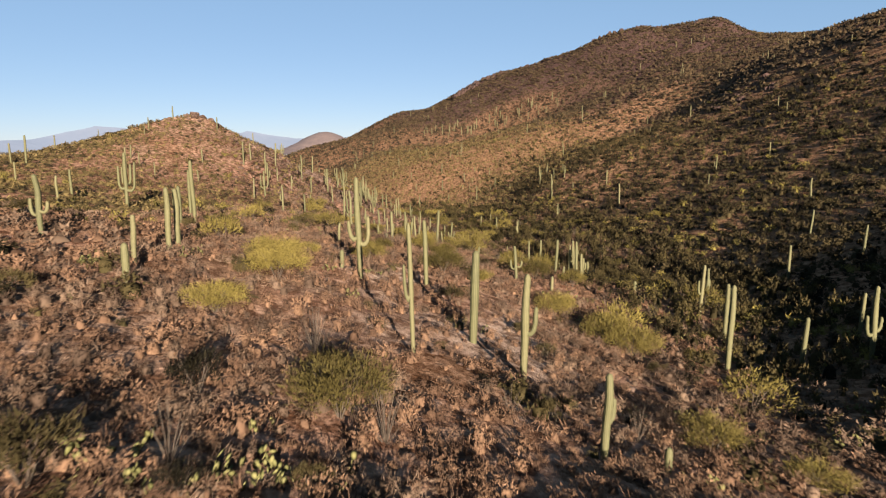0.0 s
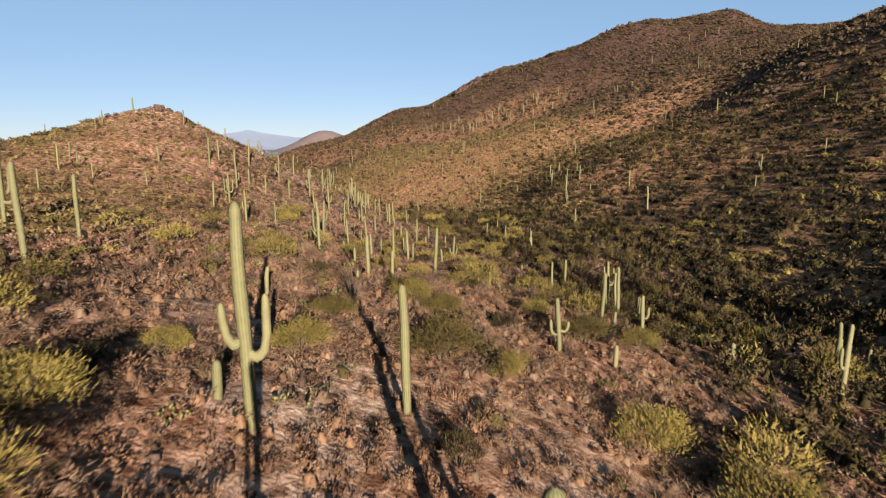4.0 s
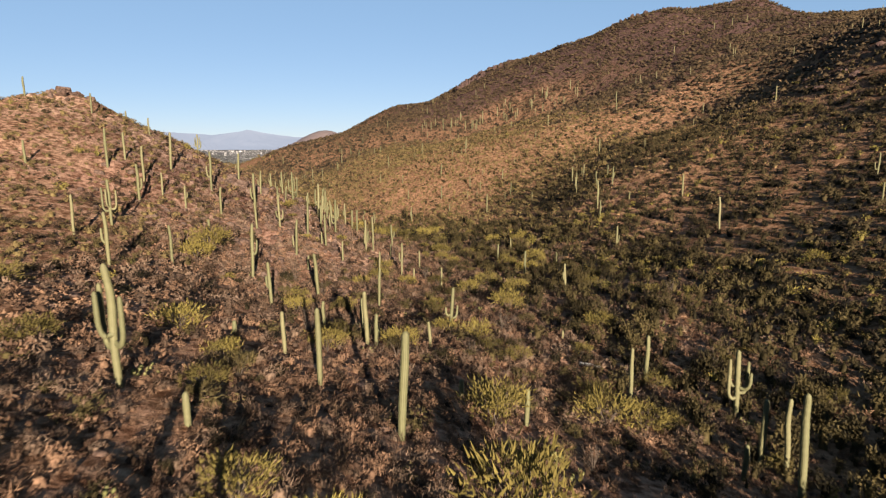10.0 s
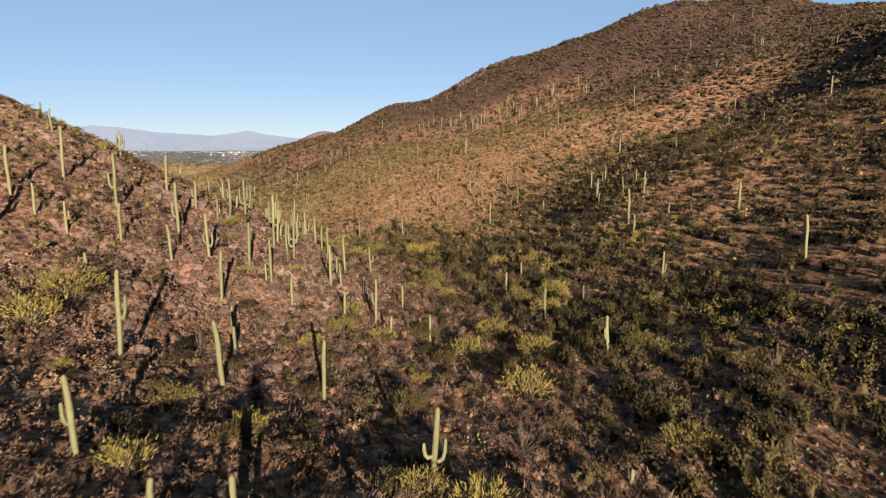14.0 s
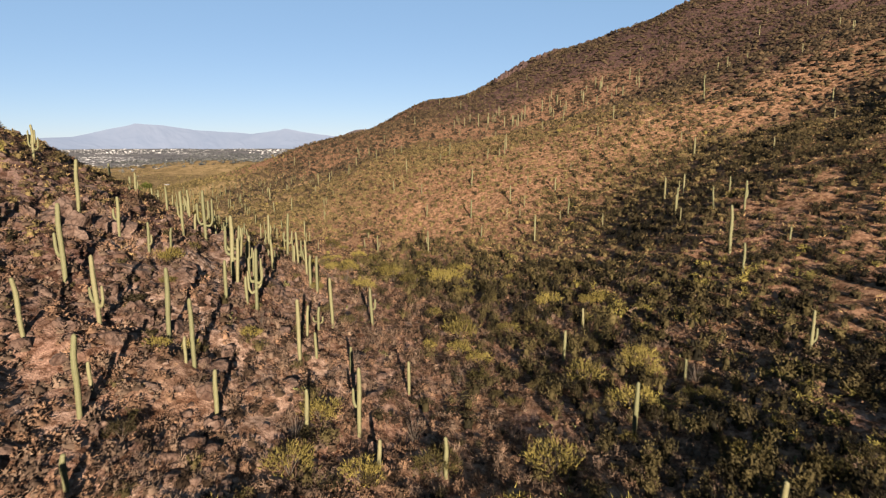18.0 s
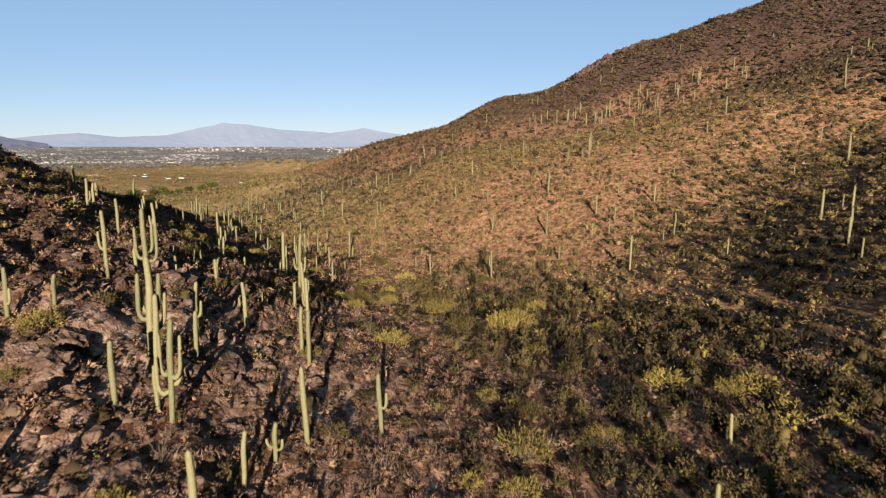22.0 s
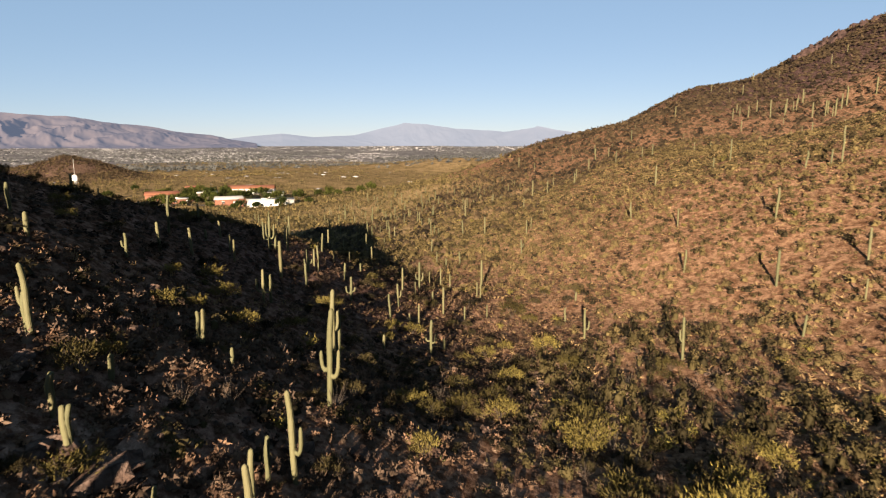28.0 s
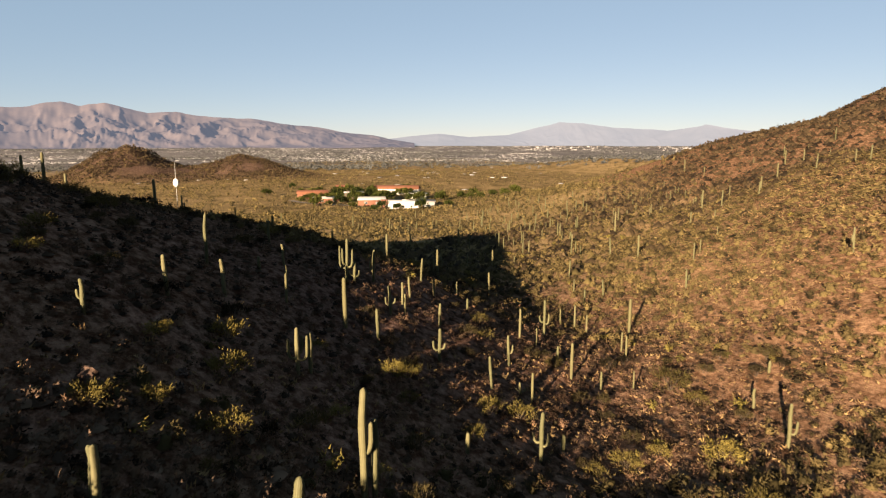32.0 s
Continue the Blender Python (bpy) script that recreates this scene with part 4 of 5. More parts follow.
PALO_WASH = [(-10.2, 198.8, 1.43), (-20.4, 208.8, 0.86), (20.6, 209.0, 1.67), (16.9, 216.5, 1.74), (-34.5, 219.2, 1.19), (24.0, 219.3, 1.68), (-34.8, 226.4, 0.79), (1.6, 232.2, 1.94), (13.5, 237.5, 1.44), (9.0, 239.3, 1.27), (1.3, 243.1, 1.12), (25.3, 247.7, 1.51), (16.6, 251.6, 1.67), (-44.8, 254.9, 0.83), (-17.0, 254.9, 1.42), (-17.4, 260.0, 1.21), (-22.3, 260.1, 1.08), (1.2, 265.3, 1.22), (-70.9, 268.5, 0.85), (-27.1, 270.5, 1.04), (-54.0, 270.6, 0.81), (-47.6, 270.8, 0.55), (-9.7, 272.9, 1.74), (-50.5, 273.8, 1.02), (-61.9, 274.4, 0.84), (-4.2, 275.2, 1.97), (-11.6, 277.9, 1.44), (-58.0, 278.1, 1.22), (-1.7, 278.5, 1.67), (-31.9, 280.6, 1.11), (-2.8, 284.1, 1.62), (-52.5, 284.8, 0.76)]
PALO_NOSE = [(-26.3, 286.7, 1.28), (-16.8, 287.5, 1.90), (-17.6, 291.2, 1.89), (-33.9, 292.0, 1.19), (-57.4, 295.8, 0.94), (-47.4, 296.8, 0.86), (-30.3, 300.4, 1.11), (-25.2, 310.8, 1.21), (-31.0, 317.6, 1.56), (-42.0, 332.5, 1.81)]
KEPT_PALO = PALO_SPUR + PALO_SADDLE + PALO_WASH + PALO_NOSE
x, y = scatter(1300, -45, 62, 4, 330, lambda x, y: (off_way(x, y) < 40) * (0.05 + 0.34 * wash_near(x, y)) * (0.3 + 0.7 * patchy(x, y, 22, 170)), 30)
more = [(a, b, rng.uniform(0.6, 1.3)) for a, b in list(zip(x, y))[:200]]
for i, (a, b, s) in enumerate(KEPT_PALO + more):
    bush("palo_verde", a, b, s, palo_fine[i % 4] if float(off_way(np.array(a), np.array(b))) < 17 and b < 95 else palo_foliage[i % 6], "yellow-green palo verde bush with many thin stems", "bush", "palo verde bushes")
x, y = scatter(600, -45, 60, 4, 330, lambda x, y: (off_way(x, y) < 38) * 0.38, 31)
for i, (a, b) in enumerate(list(zip(x, y))[:150]):
    bush("creosote_bush", a, b, rng.uniform(0.5, 1.1), creosote_foliage[i % 4], "dark olive creosote bush on stony ground", "bush", "creosote bushes")

x, y = scatter(1200, -112, -28, 262, 348, lambda x, y: 0.16 + 0 * x, 36)
for i, (a, b) in enumerate(list(zip(x, y))[:110]):
    bush("creosote_bush", a, b, rng.uniform(0.6, 1.2), creosote_foliage[i % 4] if i % 3 else palo_foliage[i % 6], "olive creosote bush on the shaded nose of the spur", "bush", "creosote bushes")

# ocotillos: fans of bare grey wands
wand_meshes = [mesh_of("ocotillo_wand", *forked_stem(260 + k, 2.7 - 0.2 * k, 0.5 + 0.17 * k, 0.03, 0 if k % 2 else 1), TWIG) for k in range(6)]
x, y = scatter(500, -40, 55, 4, 320, lambda x, y: (off_way(x, y) < 36) * 0.28, 33)
spots = [(-13.6, 86.7), (-0.5, 86.2), (-6.6, 75.1), (-7.5, 15.5), (3.2, 26), (9.5, 27), (-2, 20.5)] + list(zip(x, y))[:52]
for i, (a, b) in enumerate(spots):
    ob = new("ocotillo")
    for k in range(18):
        part("wand", wand_meshes[k % 6], ob).matrix_basis = pose(0, 0, 0, 0, 0, 20 * k + rng.uniform(-9, 9)) @ Matrix.Diagonal((rng.uniform(0.5, 1.3), 1, rng.uniform(0.75, 1.05), 1))
    s = rng.uniform(0.6, 1.15)
    ob.matrix_basis = pose(a, b, float(ground(a, b)[0]) - 0.05, 0, 0, rng.uniform(0, 360)) @ Matrix.Diagonal((s, s, s, 1))
    tagged(ob, "leafless grey ocotillo with a fan of wands", "ocotillo", "ocotillos")


def pad_disc(seed):
    """Corners and faces of one flat oval pad of a prickly pear, thick in the middle."""
    g = np.random.default_rng(seed)
    lean, r = g.normal(0, 0.45), g.uniform(0.13, 0.21)
    vs, fs = [(0, -0.03, 0), (0, 0.03, 0)], []
    for k in range(10):
        t = k * 2 * math.pi / 10
        up = r * 1.12 * math.sin(t)
        vs.append((r * 0.82 * math.cos(t) * (1 + 0.1 * math.sin(t)), up * math.sin(lean), up * math.cos(lean)))
    for k in range(10):
        q, q2 = 2 + k, 2 + (k + 1) % 10
        fs += [(0, q, q2), (1, q2, q)]
    return np.array(vs), np.array(fs)


def pad_clump(seed, n):
    """Corners and faces of a whole prickly pear, its pads stacked edge on edge."""
    g = np.random.default_rng(seed)
    pieces, tips = [], []
    for k in range(n):
        p = np.array([g.uniform(-0.8, 0.8), g.uniform(-0.65, 0.65), 0.14])
        if k >= max(3, n // 4):
            p = tips[int(g.integers(0, len(tips)))] + np.array([g.normal(0, 0.18), g.normal(0, 0.18), g.uniform(0.1, 0.2)])
        tips.append(p)
        v, f = pad_disc(seed + k)
        c, w = np.cos(k * 2.4), np.sin(k * 2.4)
        pieces.append((np.c_[v[:, 0] * c - v[:, 1] * w, v[:, 0] * w + v[:, 1] * c, v[:, 2]] * 0.8 + p, f))
    offset = np.cumsum([0] + [len(v) for v, f in pieces[:-1]])
    return np.concatenate([v for v, f in pieces]), np.concatenate([f + o for (v, f), o in zip(pieces, offset)])


pad_meshes = [mesh_of("prickly_pear_pad", *pad_disc(300 + k), PAD) for k in range(4)]
x, y = scatter(700, -45, 60, 4, 330, lambda x, y: (off_way(x, y) < 32) * 0.3, 34)
spots = [(-5.8, 15.8), (-4.9, 16.2), (-6.3, 15.2), (-5.9, 18.9), (-9.0, 15.3), (-2.2, 14.3), (-4.2, 13.6), (-2.7, 16.5), (-8, 14), (-11.7, 90.4), (-10.2, 91.9), (-11.1, 82.5), (-9.7, 83.1), (-15.5, 94.6), (-9.3, 48.3), (-5.9, 52.1), (-5.2, 54.2), (-9.7, 69.6), (-18.5, 70.5), (-5.2, 128.9), (-17, 85), (-15.5, 83), (3, 44)] + list(zip(x, y))[:85]
for i, (a, b) in enumerate(spots):
    ob = new("prickly_pear")
    s = rng.uniform(0.75, 1.4)
    tips = []
    for k in range(22):
        if k < 7 or not tips:
            px, py, pz = rng.uniform(-0.75, 0.75), rng.uniform(-0.6, 0.6), 0.12
        else:
            px, py, pz = tips[int(rng.integers(0, len(tips)))]
            px, py, pz = px + rng.normal(0, 0.12), py + rng.normal(0, 0.12), pz + rng.uniform(0.1, 0.16)
        tips.append((px, py, pz))
        pad = part("pad", pad_meshes[k % 4], ob)
        pad.matrix_basis = pose(px, py, pz, rng.normal(0, 26), rng.normal(0, 26), rng.uniform(0, 180)) @ Matrix.Diagonal((0.65, 0.65, 0.65, 1))
    ob.matrix_basis = pose(a, b, float(ground(a, b)[0]) - 0.05, 0, 0, rng.uniform(0, 360)) @ Matrix.Diagonal((s, s, s, 1))
    tagged(ob, "pale yellow-green prickly pear clump on the ground", "prickly pear", "prickly pears")
x, y = scatter(1200, 10, 150, 60, 400, lambda x, y: patchy(x, y, 22, 180, 0.02, 0.2), 35)
joined("pale_chollas", [pad_clump(320 + k, 5) for k in range(3)], x, y, sizes(len(x), 0.8, 1.5, 36), PAD, "pale chollas scattered on the shaded slope", "cacti", seed=37)

# ---- stones ----


def rock_mesh(name, seed, detail, jag=0.45):
    bm = bmesh.new()
    bmesh.ops.create_icosphere(bm, subdivisions=detail, radius=1)
    off = Vector((seed * 7.3, seed * 3.1, seed * 1.7))
    for v in bm.verts:
        n = noise.noise(v.co * 0.9 + off) * jag + noise.noise(v.co * 2.3 + off) * jag * 0.5
        cell = noise.cell(v.co * 2.1 + off) * 0.2
        fine = abs(noise.noise(v.co * 3.7 + off)) * 0.3 + noise.noise(v.co * 7.1 + off) * 0.1
        v.co *= 1 + n + cell - fine
    g = random.Random(seed)
    for _ in range(13):
        nrm = Vector((g.gauss(0, 1), g.gauss(0, 1), g.gauss(0, 0.8))).normalized()
        lim = g.uniform(0.55, 0.95)
        for v in bm.verts:
            over = v.co.dot(nrm) - lim
            if over > 0:
                v.co -= nrm * over * 0.93
    for v in bm.verts:
        v.co.z *= 0.75
    me = bpy.data.meshes.new(name)
    bm.to_mesh(me)
    bm.free()
    me.materials.append(STONE)
    return me


rocks = [rock_mesh("boulder", k + 1, 3) for k in range(6)]


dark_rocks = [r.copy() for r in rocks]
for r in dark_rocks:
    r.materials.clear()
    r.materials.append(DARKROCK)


def boulder(x, y, size, label="weathered pinkish granite boulder on the slope", group="boulders", name="boulder", flat=1.0):
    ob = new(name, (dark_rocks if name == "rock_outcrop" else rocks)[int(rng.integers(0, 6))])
    ob.matrix_basis = pose(x, y, float(ground(x, y)[0]) + size * (-0.25 if name == "rock_outcrop" else -0.12 if group == "ledge blocks" else 0.12), rng.uniform(-15, 15), rng.uniform(-15, 15), rng.uniform(0, 360)) @ Matrix.Diagonal((size, size * rng.uniform(0.7, 1.1), size * flat, 1))
    return tagged(ob, label, "boulder", group)


for a, b, s in [(-91, 230, 2.4), (-88.5, 231, 1.8), (-93.5, 229, 1.9), (-90, 227.5, 1.5), (-86, 232, 1.4), (-95.5, 232, 1.3), (-92, 226, 1.0), (-88, 226, 0.9)]:
    boulder(a, b, s, "rounded granite boulder on the knoll's summit", "summit boulders")
for a, b, s in [(-45, 217, 2.6), (-43, 214, 1.9), (-47.5, 219, 2.2), (-41, 219, 1.4), (-49, 214, 1.6), (-33, 209, 1.9), (-31.5, 206, 1.4), (-36, 211, 1.5), (-27, 222, 1.3), (-38, 232, 1.7), (-40, 236, 1.3), (-25, 240, 1.1), (-52, 226, 1.8)]:
    boulder(a, b, s, "large pale pinkish granite ledge block", "ledge blocks")
for a, b, s in [(-32, 217.5, 2.4), (-33.5, 221, 2.0), (-30.5, 214.5, 1.8), (-31.6, 224, 1.6), (-26.3, 225, 1.7), (-23, 228, 1.5), (-24, 233, 1.7), (-25, 236, 1.4), (-37.3, 246, 2.0), (-38, 242.5, 1.6), (-30.6, 205, 1.9), (-52, 222, 2.2), (-36, 226, 1.5), (-21, 222, 1.2), (-28, 211, 1.3), (-20, 236, 1.3)]:
    boulder(a, b, s, "large pale pinkish granite ledge block", "ledge blocks", flat=0.7)
for a, b, s in [(-47, 216, 4.2), (-43, 221, 3.8), (-36, 214, 3.4), (-31, 219, 3.2), (-26, 229, 3.0), (-38, 239, 3.6), (-35, 247, 3.2), (-28, 206, 3.0), (-22, 212, 2.6), (-50, 228, 3.6)]:
    boulder(a, b, s, "broad half-buried slab of pinkish granite", "ledge blocks", flat=0.55)
x, y = scatter(900, -85, 20, 150, 290, lambda x, y: (bump_at(x, y, -42, 220, 24, 32, 1.0) + bump_at(x, y, -22, 190, 16, 26, 0.6) + bump_at(x, y, -85, 225, 18, 18, 0.7)) * 0.6, 40)
for a, b in list(zip(x, y))[:240]:
    boulder(a, b, rng.uniform(0.3, 1.15))
x, y = scatter(500, -40, 30, 4, 150, lambda x, y: 0.25 + 0 * x, 41)
for a, b in list(zip(x, y))[:45]:
    boulder(a, b, rng.uniform(0.2, 0.42))
stone = rock_mesh("stone", 9, 1)
tv = np.empty(len(stone.vertices) * 3)
stone.vertices.foreach_get("co", tv)
tf = np.empty(len(stone.polygons) * 3, dtype=np.int32)
stone.polygons.foreach_get("vertices", tf)
x, y = scatter(14000, -70, 60, 0, 330, lambda x, y: (off_way(x, y) < 55) * np.clip(0.16 + bump_at(x, y, -25, 200, 30, 60, 0.8) + bump_at(x, y, -4, 40, 14, 16, 0.8), 0, 1), 42)
joined("loose_stones", [(tv.reshape(-1, 3), tf.reshape(-1, 3))], x, y, sizes(len(x), 0.1, 0.6, 43), STONE, "loose pinkish stones scattered over the soil", "stones", seed=44)
x, y = scatter(3200, -75, 5, 165, 275, lambda x, y: np.clip(bump_at(x, y, -42, 222, 20, 28, 1.0) + bump_at(x, y, -24, 205, 16, 34, 0.8), 0, 1) * patchy(x, y, 9, 45), 46)
joined("ledge_rubble", [(tv.reshape(-1, 3), tf.reshape(-1, 3))], x, y, sizes(len(x), 0.35, 1.5, 47), STONE, "angular pinkish rubble between the ledges", "stones", seed=48)
# rock bands along the mountain's crest
RIM_X, RIM_Y = [-78, -53, 2, 38, 74, 116, 172, 188, 231, 264, 303, 336], [725, 750, 770, 785, 790, 790, 770, 740, 710, 695, 680, 665]
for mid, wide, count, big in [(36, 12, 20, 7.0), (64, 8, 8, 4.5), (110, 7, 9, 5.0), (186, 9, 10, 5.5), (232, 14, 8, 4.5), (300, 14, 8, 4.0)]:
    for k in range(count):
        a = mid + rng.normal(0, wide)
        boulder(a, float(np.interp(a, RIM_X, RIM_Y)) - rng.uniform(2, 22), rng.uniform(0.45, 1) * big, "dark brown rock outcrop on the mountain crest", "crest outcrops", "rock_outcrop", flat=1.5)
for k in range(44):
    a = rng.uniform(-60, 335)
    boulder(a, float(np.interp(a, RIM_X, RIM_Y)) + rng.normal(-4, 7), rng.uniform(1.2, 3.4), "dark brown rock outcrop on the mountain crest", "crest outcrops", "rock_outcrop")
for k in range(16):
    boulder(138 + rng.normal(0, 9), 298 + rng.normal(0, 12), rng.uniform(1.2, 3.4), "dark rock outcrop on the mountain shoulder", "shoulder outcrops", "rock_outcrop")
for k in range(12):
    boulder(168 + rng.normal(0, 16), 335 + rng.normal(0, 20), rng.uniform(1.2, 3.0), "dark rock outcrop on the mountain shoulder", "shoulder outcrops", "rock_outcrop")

# ---- saguaros ----
# saguaros: x, y, height, form
SAGUAROS_SPUR_SOUTH = [(9.4, 23.0, 1.3, 0), (6.8, 23.2, 3.9, 1), (4.8, 33.2, 6.4, 1), (-17.7, 33.4, 2.4, 0), (-19.3, 37.5, 3.2, 0), (-28.1, 42.3, 4.4, 3), (-19.3, 42.5, 4.8, 0), (-19.5, 44.5, 4.6, 0), (-6.6, 49.2, 8.5, 3), (-8.4, 50.8, 1.7, 0), (27.4, 54.6, 8.5, 0), (42.8, 56.9, 7.6, 3), (36.1, 57.3, 6.0, 0), (-1.25, 54.6, 6.2, 0), (47.1, 64.9, 5.2, 0), (-28.4, 65.9, 4.6, 1), (32.9, 66.9, 7.0, 0), (-11.7, 68.9, 2.7, 0), (-28.3, 69.5, 7.4, 0), (9.6, 73.8, 4.5, 3), (14.1, 74.1, 2.1, 0)]
SAGUAROS_SPUR_CREST = [(34.2, 76.7, 7.1, 1), (27.0, 81.2, 2.5, 0), (37.8, 83.0, 5.6, 1), (-7.4, 83.3, 1.2, 0), (42.1, 84.4, 2.9, 0), (-7.0, 88.2, 4.6, 0), (21.6, 89.9, 4.6, 1), (-4.9, 91.7, 3.3, 0), (-38.2, 92.3, 7.1, 0), (19.3, 92.4, 2.0, 0), (55.5, 93.7, 6.2, 0), (18.5, 94.5, 5.9, 0), (23.4, 96.3, 3.7, 0), (-61.7, 97.7, 4.6, 0), (71.1, 99.3, 5.9, 0), (-52.3, 101.0, 9.5, 4), (-10.8, 105.3, 1.9, 0), (26.8, 106.2, 4.3, 0), (-65.2, 107.4, 5.2, 0), (-0.5, 108.0, 6.3, 0), (-16.0, 108.9, 7.1, 4), (26.9, 116.1, 7.9, 0), (-6.7, 117.0, 5.7, 0)]
SAGUAROS_SADDLE = [(7.7, 117.4, 2.9, 0), (23.6, 117.7, 3.0, 0), (27.2, 118.6, 6.6, 0), (74.5, 119.7, 5.9, 0), (26.4, 120.7, 5.5, 0), (3.2, 121.1, 1.7, 0), (-10.7, 123.1, 3.6, 0), (-15.5, 125.7, 1.5, 0), (29.6, 131.1, 6.9, 5), (19.9, 132.3, 5.7, 0), (-4.6, 132.8, 3.3, 0), (-5.4, 132.8, 5.4, 0), (0.6, 135.5, 2.9, 0), (-4.8, 136.6, 1.1, 0), (-6.5, 137.6, 4.2, 0), (-5.9, 138.1, 1.3, 0), (-10.6, 138.2, 3.1, 0), (23.5, 138.7, 5.7, 0), (-17.5, 143.5, 5.3, 1), (89.4, 144.7, 5.7, 0), (2.7, 148.2, 5.8, 3), (-38.9, 149.8, 6.9, 1), (-102.1, 151.0, 7.3, 0), (17.3, 152.4, 1.3, 0)]
SAGUAROS_FLANK = [(-49.1, 159.9, 5.8, 0), (-35.8, 160.0, 5.9, 0), (-83.1, 161.7, 5.7, 0), (-16.2, 162.6, 6.6, 0), (-64.6, 162.8, 3.2, 0), (-26.2, 164.5, 8.2, 1), (-7.7, 164.7, 6.0, 0), (-48.8, 169.1, 7.2, 4), (-87.7, 173.8, 3.8, 0), (-19.0, 173.9, 3.0, 0), (-21.6, 180.6, 2.8, 0), (-38.8, 181.6, 2.0, 0), (24.1, 184.0, 5.5, 1), (-71.9, 185.2, 4.2, 0), (-52.4, 185.4, 6.8, 2), (-25.3, 187.6, 6.7, 0), (-26.6, 191.1, 2.7, 0), (-46.7, 191.2, 4.3, 1), (-51.3, 192.1, 4.4, 0), (-3.9, 192.7, 3.3, 0), (-55.3, 193.5, 7.0, 0), (1.6, 193.7, 4.0, 0), (-17.8, 193.9, 4.5, 0), (-62.3, 194.0, 7.4, 0)]
SAGUAROS_KNOLL_FOOT = [(-34.4, 194.3, 5.4, 0), (-41.3, 194.4, 6.2, 0), (-10.9, 196.4, 4.2, 0), (-6.5, 197.8, 6.8, 1), (-22.0, 199.0, 6.8, 0), (-22.8, 199.0, 2.6, 0), (-61.8, 199.8, 5.6, 0), (-31.5, 200.2, 7.5, 3), (19.1, 202.1, 6.1, 0), (-46.0, 202.7, 7.9, 2), (-26.6, 203.3, 7.7, 0), (-37.8, 204.8, 8.2, 2), (93.8, 205.5, 5.4, 2), (-55.3, 205.5, 7.8, 0), (61.9, 207.0, 7.2, 0), (-15.0, 208.3, 7.1, 0), (-3.3, 209.1, 4.0, 0), (-9.7, 209.5, 3.1, 0), (-13.6, 209.9, 3.1, 0), (-16.4, 215.9, 4.4, 0), (42.5, 216.5, 5.7, 2), (28.6, 216.5, 3.0, 0), (-26.5, 216.9, 5.5, 0), (-23.5, 218.8, 8.0, 5)]
SAGUAROS_LEDGES = [(-24.8, 219.1, 3.9, 0), (-37.0, 219.2, 4.3, 2), (-46.0, 219.7, 6.9, 0), (-41.0, 219.7, 5.3, 1), (-16.1, 219.9, 3.3, 3), (-80.1, 221.9, 4.7, 0), (-35.9, 222.4, 2.8, 0), (-27.5, 222.9, 6.6, 0), (-96.2, 223.2, 4.6, 0), (-28.3, 223.5, 8.4, 5), (-15.1, 223.5, 7.2, 0), (-67.8, 223.5, 4.2, 0), (15.5, 224.5, 4.5, 0), (-27.1, 227.7, 4.6, 0), (-11.0, 230.0, 5.8, 1), (-29.0, 230.7, 6.0, 1), (-59.5, 230.8, 5.1, 5), (-39.1, 232.3, 6.9, 1), (-30.0, 232.6, 3.5, 0), (-29.8, 233.7, 2.5, 0), (-37.4, 235.8, 8.1, 4), (-39.6, 236.9, 3.7, 0), (-21.1, 238.0, 6.0, 0), (-28.0, 238.2, 5.5, 1)]
SAGUAROS_NOSE = [(20.4, 238.7, 3.3, 0), (-22.7, 239.8, 5.6, 0), (44.9, 241.2, 5.6, 1), (-39.0, 242.8, 3.0, 0), (-48.5, 245.9, 4.8, 0), (-36.2, 246.4, 3.4, 0), (-30.9, 247.4, 2.2, 3), (54.6, 247.5, 2.6, 0), (-39.8, 247.7, 2.9, 0), (-56.2, 248.1, 1.8, 0), (-26.0, 249.4, 6.4, 1), (-56.6, 250.6, 4.5, 2), (46.7, 251.0, 8.4, 1), (-58.1, 253.4, 3.7, 0), (54.8, 265.8, 6.1, 1)]
SAGUAROS_WASH = [(51.6, 272.6, 4.9, 0), (56.3, 277.0, 4.0, 0), (46.9, 281.0, 5.9, 0), (52.0, 292.6, 5.2, 0)]
SAGUAROS_NORTH_SLOPE = [(18.9, 307.7, 7.3, 0), (29.3, 319.8, 5.4, 0), (28.2, 342.3, 4.3, 0)]
SAGUAROS_NOSE_TOP = [(-36.1, 246.3, 3.4, 0), (-39.5, 247.5, 2.9, 0), (-47.5, 250.9, 3.5, 0), (-47.2, 251.0, 5.6, 1), (-29.2, 252.7, 4.0, 0), (-42.5, 253.3, 2.0, 0), (-30.3, 255.2, 3.7, 0), (-29.9, 257.4, 6.9, 2), (-63.1, 260.0, 2.4, 0), (-67.7, 261.2, 3.2, 0), (-42.2, 263.9, 2.1, 0), (-46.2, 264.0, 3.3, 0), (-45.7, 264.0, 3.8, 0), (-35.7, 268.7, 9.5, 3), (-62.9, 269.6, 2.8, 1), (-69.0, 278.5, 4.0, 0), (-43.4, 279.5, 8.4, 1), (-43.4, 280.5, 6.2, 0), (-45.5, 282.2, 2.9, 0), (-58.5, 285.0, 4.6, 4), (-71.6, 285.5, 4.1, 0)]
